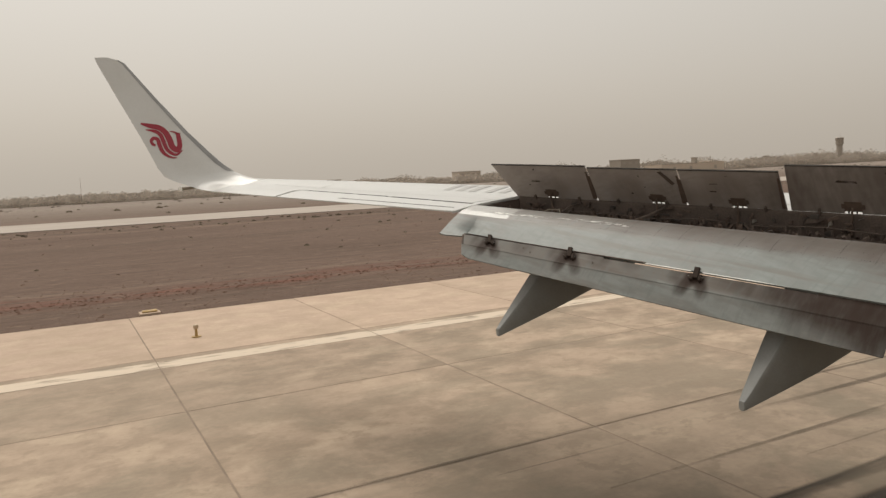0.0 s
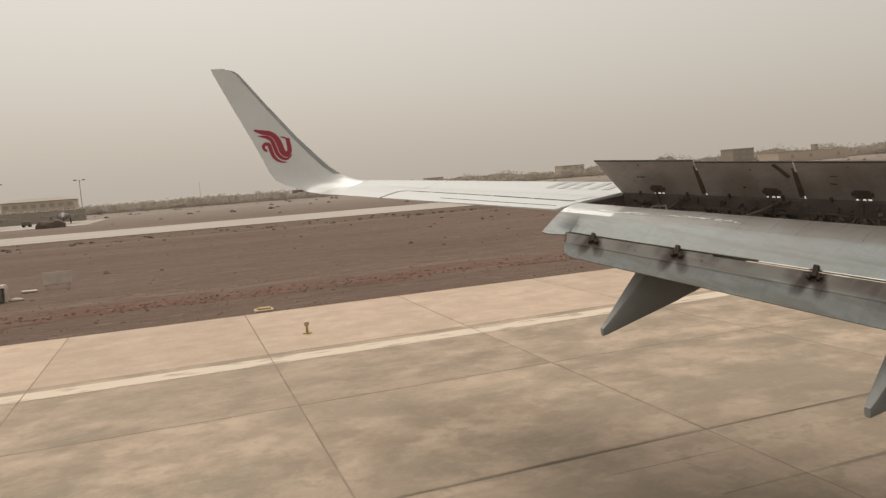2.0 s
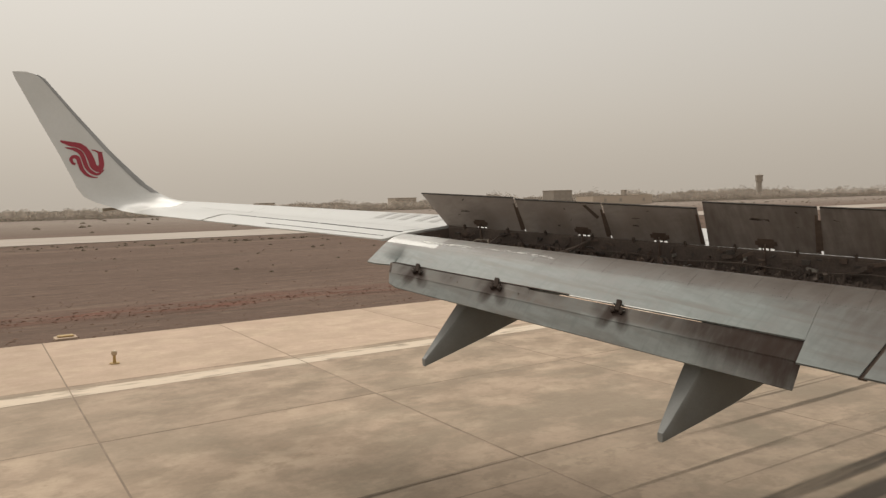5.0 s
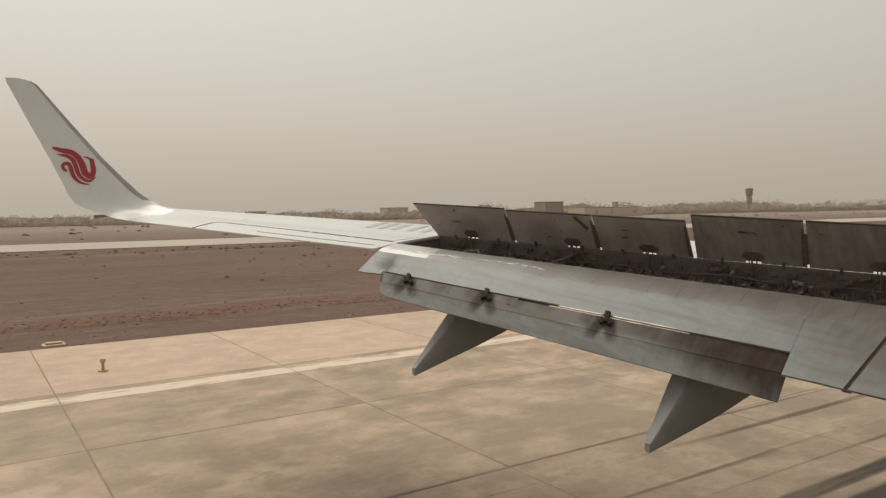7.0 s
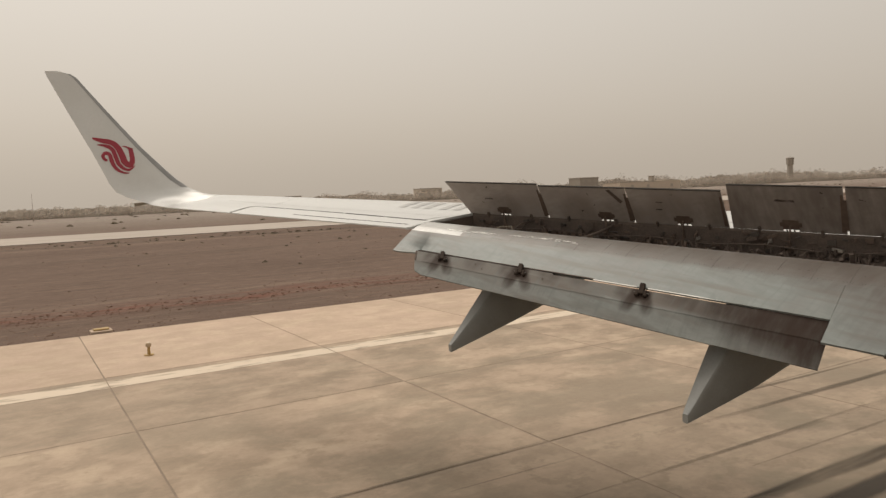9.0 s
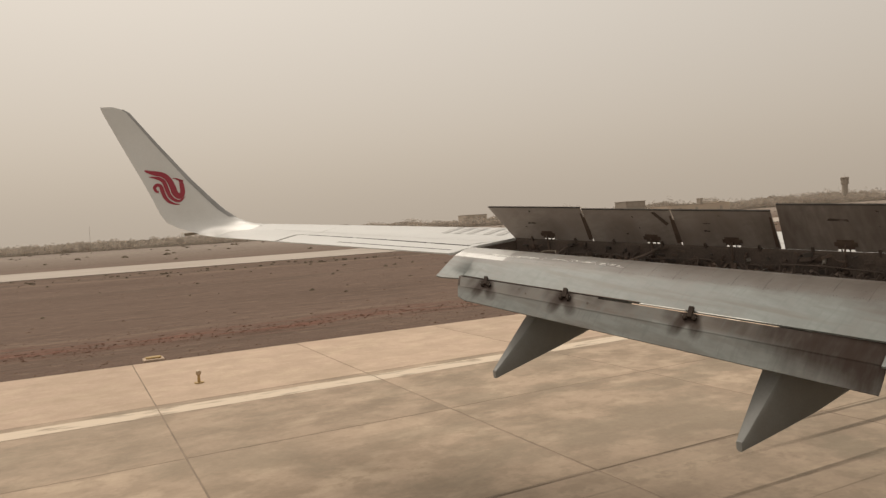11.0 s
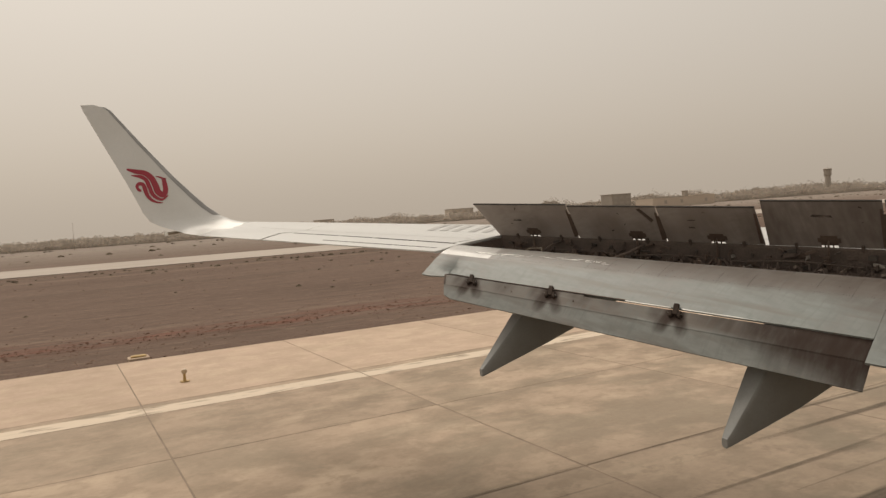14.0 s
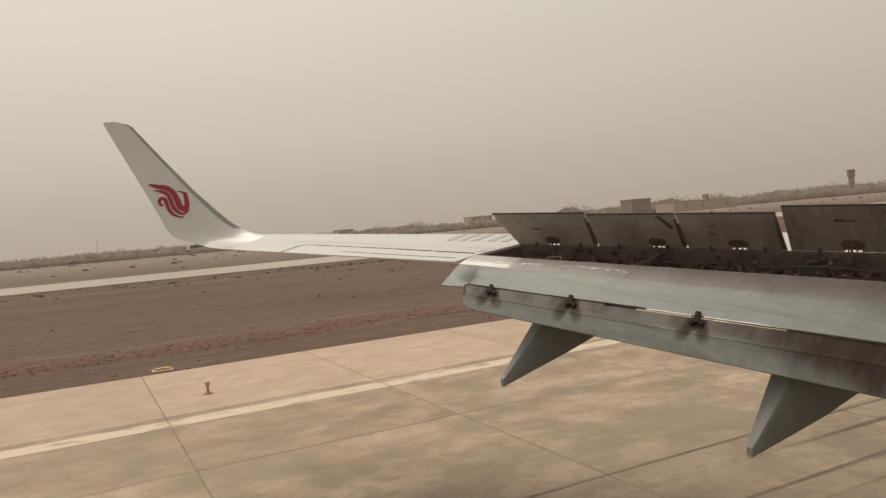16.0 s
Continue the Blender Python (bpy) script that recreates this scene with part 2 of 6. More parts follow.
def veil_material(name, base, cover, scale, stretch=(1, 1, 1), lo=0.35, hi=0.65):
    """A thin coat with gaps: soot, rubber, bare twigs."""
    m = bpy.data.materials.new(name)
    m.use_nodes = True
    nt, ln = m.node_tree.nodes, m.node_tree.links
    b = nt["Principled BSDF"]
    b.inputs["Base Color"].default_value = (*base, 1)
    b.inputs["Roughness"].default_value, b.inputs["Specular IOR Level"].default_value = 0.9, 0.1
    geo = nt.new("ShaderNodeNewGeometry")
    mp = nt.new("ShaderNodeMapping")
    mp.inputs["Scale"].default_value = stretch
    ln.new(geo.outputs["Position"], mp.inputs["Vector"])
    no = nt.new("ShaderNodeTexNoise")
    no.inputs["Scale"].default_value, no.inputs["Detail"].default_value = scale, 5.0
    ln.new(mp.outputs[0], no.inputs["Vector"])
    mr = nt.new("ShaderNodeMapRange")
    mr.inputs["From Min"].default_value, mr.inputs["From Max"].default_value, mr.inputs["To Max"].default_value = lo, hi, cover
    ln.new(no.outputs["Fac"], mr.inputs["Value"])
    ln.new(mr.outputs[0], b.inputs["Alpha"])
    return m


LINE = veil_material("worn_white_line", (0.61, 0.515, 0.41), 0.95, 2.6, (0.35, 1.0, 1), 0.16, 0.48)
RUBBER_MARK = veil_material("rubber_streak", (0.085, 0.071, 0.057), 0.48, 0.8, (0.22, 2.2, 1), 0.36, 0.66)


def feathered(m):
    """Thins a coat out towards the sides of its strip."""
    nt, ln = m.node_tree.nodes, m.node_tree.links
    b = nt["Principled BSDF"]
    uv, sp = nt.new("ShaderNodeUVMap"), nt.new("ShaderNodeSeparateXYZ")
    ln.new(uv.outputs[0], sp.inputs[0])
    wave = nt.new("ShaderNodeMath")
    wave.operation = 'PINGPONG'
    ln.new(sp.outputs["Y"], wave.inputs[0])
    wave.inputs[1].default_value = 0.5
    mr = nt.new("ShaderNodeMapRange")
    mr.interpolation_type = 'SMOOTHSTEP'
    mr.inputs["From Max"].default_value = 0.30
    ln.new(wave.outputs[0], mr.inputs["Value"])
    mt = nt.new("ShaderNodeMath")
    mt.operation = 'MULTIPLY'
    ln.new(b.inputs["Alpha"].links[0].from_socket, mt.inputs[0])
    ln.new(mr.outputs[0], mt.inputs[1])
    ln.new(mt.outputs[0], b.inputs["Alpha"])


feathered(RUBBER_MARK)
HEAVY_RUBBER = veil_material("heavy_rubber_streak", (0.072, 0.062, 0.052), 0.80, 0.8, (0.16, 2.6, 1), 0.26, 0.52)
feathered(HEAVY_RUBBER)


def twig_material(name, base, cover, scale):
    """Fine bare twigs with haze in their pale base colour: half of the light goes through."""
    m = veil_material(name, base, cover, scale, (1, 1, 1), 0.10, 0.50)
    nt, ln = m.node_tree.nodes, m.node_tree.links
    glow = nt.new("ShaderNodeBsdfTranslucent")
    glow.inputs[0].default_value = (*base, 1)
    clear = nt.new("ShaderNodeBsdfTransparent")
    cut, both = nt.new("ShaderNodeMixShader"), nt.new("ShaderNodeMixShader")
    b = nt["Principled BSDF"]
    ln.new(b.inputs["Alpha"].links[0].from_socket, cut.inputs[0])
    ln.new(clear.outputs[0], cut.inputs[1])
    ln.new(glow.outputs[0], cut.inputs[2])
    both.inputs[0].default_value = 0.6
    ln.new(b.outputs[0], both.inputs[1])
    ln.new(cut.outputs[0], both.inputs[2])
    ln.new(both.outputs[0], nt["Material Output"].inputs[0])
    return m


# tree tone far lighter than bark, as haze would leave it
TREE = twig_material("hazed_twigs", (0.46, 0.406, 0.349), 0.34, 0.35)
# far block and tower plaster, its base lightened for haze
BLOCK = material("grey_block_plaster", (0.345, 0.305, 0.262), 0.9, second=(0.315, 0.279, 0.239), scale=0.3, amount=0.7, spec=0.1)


def soot_shade_material(name, base, rough, spots, reach, soot=(0.018, 0.014, 0.012), blot=(0.088, 0.075, 0.066), spec=0.5, bands=()):
    """Grey paint darkened round the given places, by soot on flaps and shade on spoilers, with brown drifts."""
    m = bpy.data.materials.new(name)
    m.use_nodes = True
    nt, ln = m.node_tree.nodes, m.node_tree.links
    b = nt["Principled BSDF"]
    b.inputs["Roughness"].default_value, b.inputs["Specular IOR Level"].default_value = rough, spec
    geo = nt.new("ShaderNodeNewGeometry")

    def fog(scale, stretch, lo, hi, top, floor=0.0, turn=0.0):
        mp = nt.new("ShaderNodeMapping")
        mp.vector_type = 'TEXTURE'
        mp.inputs["Scale"].default_value = tuple(1 / v for v in stretch)
        mp.inputs["Rotation"].default_value = (0.0, 0.0, radians(turn))
        ln.new(geo.outputs["Position"], mp.inputs["Vector"])
        no = nt.new("ShaderNodeTexNoise")
        no.inputs["Scale"].default_value, no.inputs["Detail"].default_value = scale, 6.0
        ln.new(mp.outputs[0], no.inputs["Vector"])
        mr = nt.new("ShaderNodeMapRange")
        mr.inputs["From Min"].default_value, mr.inputs["From Max"].default_value, mr.inputs["To Max"].default_value = lo, hi, top
        mr.inputs["To Min"].default_value = floor
        ln.new(no.outputs["Fac"], mr.inputs["Value"])
        return mr.outputs[0]

    def over(col, tone, fac):
        mx = nt.new("ShaderNodeMix")
        mx.data_type = 'RGBA'
        ln.new(fac, mx.inputs["Factor"])
        if isinstance(col, tuple):
            mx.inputs["A"].default_value = (*col, 1)
        else:
            ln.new(col, mx.inputs["A"])
        mx.inputs["B"].default_value = (*tone, 1)
        return mx.outputs["Result"]

    col = over(base, blot, fog(1.6, (0.7, 1.3, 1.0), 0.40, 0.68, 0.85))
    col = over(col, tuple(v * 0.78 for v in base), fog(7.0, (2.5, 0.6, 2.5), 0.40, 0.65, 0.6))
    for (start, along, near, far, depth, tone) in bands:    # dirt that keeps to a line
        off = nt.new("ShaderNodeVectorMath")
        off.operation = 'SUBTRACT'
        ln.new(geo.outputs["Position"], off.inputs[0])
        off.inputs[1].default_value = PITCHED @ Vector(start)
        arm = nt.new("ShaderNodeVectorMath")
        arm.operation = 'CROSS_PRODUCT'
        ln.new(off.outputs[0], arm.inputs[0])
        arm.inputs[1].default_value = PITCHED.to_3x3() @ Vector(along)
        size = nt.new("ShaderNodeVectorMath")
        size.operation = 'LENGTH'
        ln.new(arm.outputs[0], size.inputs[0])
        mr = nt.new("ShaderNodeMapRange")
        mr.interpolation_type = 'SMOOTHSTEP'
        mr.inputs["From Min"].default_value, mr.inputs["From Max"].default_value, mr.inputs["To Max"].default_value = far, near, depth
        ln.new(size.outputs["Value"], mr.inputs["Value"])
        mt = nt.new("ShaderNodeMath")
        mt.operation = 'MULTIPLY'
        ln.new(mr.outputs[0], mt.inputs[0])
        ln.new(fog(3.0, (0.8, 0.5, 0.8), 0.30, 0.60, 1.0, 0.65), mt.inputs[1])
        col = over(col, tone, mt.outputs[0])
    if bands:    # smears along the span, then fine streaks with the airflow
        col = over(col, (0.135, 0.112, 0.096), fog(4.0, (3.0, 0.20, 0.5), 0.50, 0.68, 0.50, 0.0, 18.2))
        col = over(col, tuple(v * 1.2 for v in base), fog(6.0, (2.6, 0.25, 0.5), 0.58, 0.72, 0.30, 0.0, 18.2))
        col = over(col, tuple(v * 0.72 for v in base), fog(16.0, (0.25, 1.5, 0.25), 0.52, 0.70, 0.55))
    rough_edge = fog(9.0, (0.4, 1.5, 0.4), 0.30, 0.62, 1.0, 0.58)
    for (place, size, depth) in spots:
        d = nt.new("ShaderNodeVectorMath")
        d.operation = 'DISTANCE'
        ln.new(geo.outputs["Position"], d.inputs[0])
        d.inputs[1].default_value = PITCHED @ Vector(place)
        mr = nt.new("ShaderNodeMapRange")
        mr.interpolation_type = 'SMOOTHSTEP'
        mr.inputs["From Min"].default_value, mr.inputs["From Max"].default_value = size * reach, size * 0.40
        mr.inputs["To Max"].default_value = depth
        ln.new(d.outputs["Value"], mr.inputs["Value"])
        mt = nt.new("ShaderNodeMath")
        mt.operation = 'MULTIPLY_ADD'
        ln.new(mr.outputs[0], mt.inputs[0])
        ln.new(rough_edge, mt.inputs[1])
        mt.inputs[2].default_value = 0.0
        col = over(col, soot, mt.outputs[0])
    ln.new(col, b.inputs["Base Color"])
    return m


# spots paint the shade that deepens inboard; mottling and streaks are dirt
UNDER = soot_shade_material("spoiler_underside", (0.372, 0.334, 0.306), 0.7, [((6.1, 8.6, 3.72), 0.35, 0.35), ((6.55, 7.5, 3.62), 0.4, 0.35), ((6.75, 6.95, 3.60), 0.4, 0.4), ((6.95, 6.3, 3.55), 0.4, 0.4), ((7.15, 5.75, 3.6), 0.5, 0.5), ((7.35, 5.2, 3.55), 0.9, 0.65), ((7.75, 4.1, 3.5), 1.2, 0.75), ((8.1, 3.0, 3.45), 1.2, 0.8)], 1.0, (0.118, 0.096, 0.083), (0.262, 0.220, 0.194), 0.15)
# undergrowth colour raised to hold the haze in front of it
BELT = material("hazed_tree_belt", (0.46, 0.406, 0.349), 0.95, second=(0.435, 0.384, 0.330), scale=0.12, amount=0.6, spec=0.05)
DIM_STEEL = material("dark_steel", (0.075, 0.062, 0.052), 0.55, 0.3, second=(0.030, 0.023, 0.019), scale=9.0, amount=0.7)
BRIGHT = material("slot_light_tone", (0.60, 0.585, 0.56), 0.32, 0.15, second=(0.40, 0.385, 0.36), scale=6.0, amount=0.6, grain=0.05, grain_scale=40)
# paler end piece, lightened further for the highlight on its nose
CAP = material("pale_highlit_end_cap", (0.43, 0.42, 0.40), 0.22, second=(0.34, 0.33, 0.31), scale=3.0, amount=0.7, grain=0.05, grain_scale=30)
RUSTY = material("brown_greasy_metal", (0.096, 0.070, 0.056), 0.7, 0.1, second=(0.145, 0.107, 0.084), scale=14.0, amount=0.7, spec=0.2)
REDCLOD = material("reddish_clod", (0.150, 0.080, 0.058), 0.95, second=(0.105, 0.066, 0.049), scale=3, amount=0.9, spec=0.1)
BLACKENED = material("sooted_metal", (0.034, 0.025, 0.020), 0.8, second=(0.055, 0.040, 0.032), scale=18.0, amount=0.7, spec=0.12)
JOINTLINE = veil_material("faint_panel_joint", (0.10, 0.085, 0.075), 0.24, 5.0, (1, 1, 1), 0.30, 0.62)
SCUFF = veil_material("dark_scuff", (0.085, 0.060, 0.047), 0.45, 9.0, (1, 1, 1), 0.30, 0.60)


# ---- mesh helpers ----
def mesh_object(name, bm, mat, smooth=False):
    bmesh.ops.recalc_face_normals(bm, faces=bm.faces)
    me = bpy.data.meshes.new(name)
    bm.to_mesh(me)
    bm.free()
    if mat:
        me.materials.append(mat)
    if smooth:
        for p in me.polygons:
            p.use_smooth = True
        me.set_sharp_from_angle(angle=radians(35))
    return new(name, me)


def part(name, bm, mat, parent, label="", smooth=False):
    ob = mesh_object(name, bm, mat, smooth)
    ob.parent = parent
    if label:
        tagged(ob, label)
    return ob


def thing(name, bm, mat, label, category, group="", kind="", smooth=False):
    return tagged(mesh_object(name, bm, mat, smooth), label, category, group, kind)


def empty(name, label, category, at=(0, 0, 0), group="", kind=""):
    ob = new(name)
    ob.empty_display_size = 0.2
    ob.matrix_world = Matrix.Translation(at)
    return tagged(ob, label, category, group, kind)


def box(bm, x0, x1, y0, y1, z0, z1, m=None):
    v = [bm.verts.new(p) for p in ((x0, y0, z0), (x1, y0, z0), (x1, y1, z0), (x0, y1, z0), (x0, y0, z1), (x1, y0, z1), (x1, y1, z1), (x0, y1, z1))]
    if m:
        for q in v:
            q.co = m @ q.co
    for f in ((0, 3, 2, 1), (4, 5, 6, 7), (0, 1, 5, 4), (1, 2, 6, 5), (2, 3, 7, 6), (3, 0, 4, 7)):
        bm.faces.new([v[i] for i in f])
    return v


def loft(bm, rings, caps=True, closed=True):
    """Skin over rings of equally many points."""
    made = [[bm.verts.new(p) for p in ring] for ring in rings]
    n = len(made[0])
    for a, b in zip(made, made[1:]):
        for i in range(n if closed else n - 1):
            j = (i + 1) % n
            bm.faces.new((a[i], a[j], b[j], b[i]))
    if caps and closed:
        bm.faces.new(made[0])
        bm.faces.new(made[-1])
    return made


def tube(bm, path, radius, sides=8):
    path = [Vector(p) for p in path]
    rings = []
    for i, p in enumerate(path):
        d = (path[min(i + 1, len(path) - 1)] - path[max(i - 1, 0)]).normalized()
        a = d.cross(Vector((0, 0, 1)) if abs(d.z) < 0.9 else Vector((1, 0, 0))).normalized()
        b = d.cross(a)
        r = radius[i] if isinstance(radius, (list, tuple)) else radius
        rings.append([p + r * (math.cos(k * math.tau / sides) * a + math.sin(k * math.tau / sides) * b) for k in range(sides)])
    loft(bm, rings)


def slab_between(bm, quad, thick, normal):
    """A plate: four corners and a thickness against the normal."""
    n = Vector(normal).normalized() * thick
    top = [Vector(q) for q in quad]
    loft(bm, [[q - n for q in top], top])


def lerp(a, b, f):
    return a + (b - a) * f


def table(rows, x):
    """A straight-line look-up in rows of (x, value)."""
    if x <= rows[0][0]:
        return rows[0][1]
    for (a, va), (b, vb) in zip(rows, rows[1:]):
        if x <= b:
            return lerp(va, vb, (x - a) / (b - a))
    return rows[-1][1]


# ---- ground, runway, taxiway ----
def dirt_material():
    m = bpy.data.materials.new("dry_dirt")
    m.use_nodes = True
    nt, ln = m.node_tree.nodes, m.node_tree.links
    b = nt["Principled BSDF"]
    b.inputs["Roughness"].default_value, b.inputs["Specular IOR Level"].default_value = 0.95, 0.1
    geo = nt.new("ShaderNodeNewGeometry")

    def noise_of(scale, detail, stretch=(1, 1, 1), rough=0.55):
        mp = nt.new("ShaderNodeMapping")
        mp.inputs["Scale"].default_value = stretch
        ln.new(geo.outputs["Position"], mp.inputs["Vector"])
        n = nt.new("ShaderNodeTexNoise")
        n.inputs["Scale"].default_value, n.inputs["Detail"].default_value, n.inputs["Roughness"].default_value = scale, detail, rough
        ln.new(mp.outputs[0], n.inputs["Vector"])
        return n.outputs["Fac"]

    def ranged(value, lo, hi, a=0.0, c=1.0):
        mr = nt.new("ShaderNodeMapRange")
        for key, v in (("From Min", lo), ("From Max", hi), ("To Min", a), ("To Max", c)):
            mr.inputs[key].default_value = v
        ln.new(value, mr.inputs["Value"])
        return mr.outputs[0]

    def mixed(fac, a, c):
        mx = nt.new("ShaderNodeMix")
        mx.data_type = 'RGBA'
        ln.new(fac, mx.inputs["Factor"])
        for key, v in (("A", a), ("B", c)):
            if isinstance(v, tuple):
                mx.inputs[key].default_value = (*v, 1)
            else:
                ln.new(v, mx.inputs[key])
        return mx.outputs["Result"]

    def times(a, c):
        mt = nt.new("ShaderNodeMath")
        mt.operation = 'MULTIPLY'
        ln.new(a, mt.inputs[0])
        ln.new(c, mt.inputs[1])
        return mt.outputs[0]

    sp = nt.new("ShaderNodeSeparateXYZ")
    ln.new(geo.outputs["Position"], sp.inputs[0])
    # long bands that run beside the runway: graded soil, a red rut, rough verge
    broad = noise_of(0.06, 5, (0.3, 1.0, 1))
    col = mixed(ranged(broad, 0.38, 0.62), (0.152, 0.105, 0.082), (0.118, 0.081, 0.063))
    patch = noise_of(0.5, 6, (0.35, 1, 1))
    col = mixed(ranged(patch, 0.45, 0.75, 0, 0.4), col, (0.175, 0.121, 0.092))
    wobble = nt.new("ShaderNodeMath")
    wobble.operation = 'MULTIPLY_ADD'
    ln.new(noise_of(0.12, 3, (0.5, 0.1, 1)), wobble.inputs[0])
    wobble.inputs[1].default_value = 7.0
    ln.new(sp.outputs["Y"], wobble.inputs[2])
    for centre, half, tone, amt in ((36.2, 2.7, (0.152, 0.072, 0.052), 1.0), (34.6, 0.5, (0.070, 0.046, 0.034), 0.8), (38.9, 0.7, (0.20, 0.15, 0.115), 0.55), (33.0, 0.9, (0.12, 0.085, 0.064), 0.6), (97.0, 3.0, (0.100, 0.074, 0.055), 0.9), (92.0, 1.2, (0.25, 0.19, 0.145), 0.7), (70.0, 2.5, (0.110, 0.083, 0.064), 0.6)):
        d = nt.new("ShaderNodeMath")
        d.operation = 'SUBTRACT'
        ln.new(wobble.outputs[0], d.inputs[0])
        d.inputs[1].default_value = centre
        ab = nt.new("ShaderNodeMath")
        ab.operation = 'ABSOLUTE'
        ln.new(d.outputs[0], ab.inputs[0])
        band = ranged(ab.outputs[0], half, half * 0.25)
        col = mixed(times(band, ranged(noise_of(0.55, 7, (0.35, 1.6, 1), 0.66), 0.42, 0.58, 0, amt)), col, tone)
    # haze over the distant soil, mixed into its colour and rising with y
    far_haze = ranged(sp.outputs["Y"], 126.0, 280.0, 0.12, 0.85)
    col = mixed(times(far_haze, ranged(sp.outputs["Y"], 120.0, 134.0)), col, (0.285, 0.243, 0.207))
    speck = noise_of(4.0, 6, (0.5, 1, 1), 0.75)
    col = mixed(ranged(speck, 0.54, 0.70, 0, 0.55), col, (0.085, 0.062, 0.047))
    crust = noise_of(1.1, 6, (0.8, 1.2, 1), 0.7)
    col = mixed(ranged(crust, 0.50, 0.62, 0, 0.45), col, (0.098, 0.069, 0.053))
    col = mixed(ranged(noise_of(0.9, 5, (0.10, 1.6, 1), 0.6), 0.54, 0.66, 0, 0.55), col, (0.090, 0.064, 0.049))
    col = mixed(ranged(noise_of(1.7, 6, (0.5, 1.1, 1), 0.7), 0.55, 0.66, 0, 0.5), col, (0.215, 0.155, 0.118))
    grain = noise_of(25.0, 3)
    hs = nt.new("ShaderNodeHueSaturation")
    ln.new(ranged(grain, 0.3, 0.7, 0.88, 1.12), hs.inputs["Value"])
    ln.new(col, hs.inputs["Color"])
    ln.new(hs.outputs[0], b.inputs["Base Color"])
    bp = nt.new("ShaderNodeBump")
    bp.inputs["Strength"].default_value, bp.inputs["Distance"].default_value = 0.8, 0.10
    ln.new(noise_of(2.2, 6, (0.8, 1, 1), 0.65), bp.inputs["Height"])
    ln.new(bp.outputs[0], b.inputs["Normal"])
    return m


DIRT = dirt_material()
EDGE_Y, LINE_Y = 26.65, 18.80
bm = bmesh.new()
bmesh.ops.create_grid(bm, x_segments=2, y_segments=2, size=4500)
for v in bm.verts:
    v.co.z = -0.06
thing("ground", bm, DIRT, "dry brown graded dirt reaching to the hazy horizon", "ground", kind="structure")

# runway: a dark bed with concrete slabs on it, joints between
SLAB_X, SLAB_Y, X0 = 5.6, 5.1, 1.75
bm = bmesh.new()
box(bm, -600, 2600, -45, EDGE_Y, -0.30, -0.006)
runway = thing("runway", bm, JOINT, "sand-coloured concrete runway with dark slab joints", "runway", kind="structure")
LANES = [(-0.8 - SLAB_Y * k, -0.8 - SLAB_Y * (k - 1)) for k in range(8, 0, -1)] + [(-0.8 + SLAB_Y * k, -0.8 + SLAB_Y * (k + 1)) for k in range(4)] + [(19.6, EDGE_Y)]
# ---- airliner ----
airliner = empty("airliner", "white airliner with raised spoilers, lowered grey flaps and an upturned winglet", "airplane")
airliner.matrix_world = PITCHED
DIHEDRAL = math.tan(radians(4.7))


def zw(y):
    """Height of the wing's reference plane."""
    return 4.14 - (15.5 - y) * DIHEDRAL


def lead(y):
    return 3.80 + 0.54 * (15.4 - y)


def trail(y):
    return 2.57 + 0.347 * (15.16 - y)


UPPER = [(0, -0.13), (0.015, -0.075), (0.05, -0.01), (0.11, 0.05), (0.2, 0.085), (0.32, 0.072), (0.42, 0.040), (0.5, 0.010), (0.6, 0.0), (0.8, -0.005), (0.92, -0.045), (1.0, -0.075)]
LOWER = [(0, -0.13), (0.03, -0.20), (0.12, -0.27), (0.35, -0.31), (0.6, -0.24), (0.85, -0.14), (1.0, -0.088)]


def top_z(x, y):
    u = (lead(y) - x) / (lead(y) - trail(y))
    return zw(y) + table(UPPER, u)


def low_z(x, y):
    u = (lead(y) - x) / (lead(y) - trail(y))
    return zw(y) + min(table(LOWER, u) * (0.45 + 0.22 * (lead(y) - trail(y))), table(UPPER, u) - 0.012)


def spoiler_hinge(y):
    return 5.894 + 0.385 * (9.22 - y)


def aileron_hinge(y):
    return 5.10 + 0.330 * (9.07 - y)


def wing_ring(y, rear):
    """Section of the wing box between the leading edge and x = rear."""
    c, up, down = lead(y) - trail(y), [], []
    end = (lead(y) - rear) / c
    us = [u for u in (0, 0.008, 0.02, 0.05, 0.09, 0.14, 0.2, 0.28, 0.36, 0.45, 0.52, 0.6, 0.7, 0.8, 0.9, 1.0)]
    us = [u * end for u in us]
    for u in us:
        x = lead(y) - u * c
        up.append((x, y, top_z(x, y)))
    for u in reversed(us[1:]):
        x = lead(y) - u * c
        down.append((x, y, low_z(x, y)))
    return up + down


bm = bmesh.new()
ys = [-0.6, 1.5, 3.0, 4.6, 5.8, 6.8, 7.9, 8.6, 9.21]
loft(bm, [wing_ring(y, spoiler_hinge(y) + 0.01) for y in ys])
wing_box = part("inner_wing", bm, WHITE, airliner, "white painted inner wing box", smooth=True)
bm = bmesh.new()
loft(bm, [wing_ring(y, aileron_hinge(y) + 0.02) for y in (9.215, 10.0, 11.0, 12.0, 13.0)])
part("middle_wing", bm, WHITE, airliner, "white painted wing ahead of the aileron", smooth=True)
bm = bmesh.new()
loft(bm, [wing_ring(y, trail(y)) for y in (13.01, 13.6, 14.2, 14.8, 15.0)])
part("outer_wing", bm, WHITE, airliner, "white painted outer wing", smooth=True)

# the corner of fixed trailing edge between aileron and flap
bm = bmesh.new()
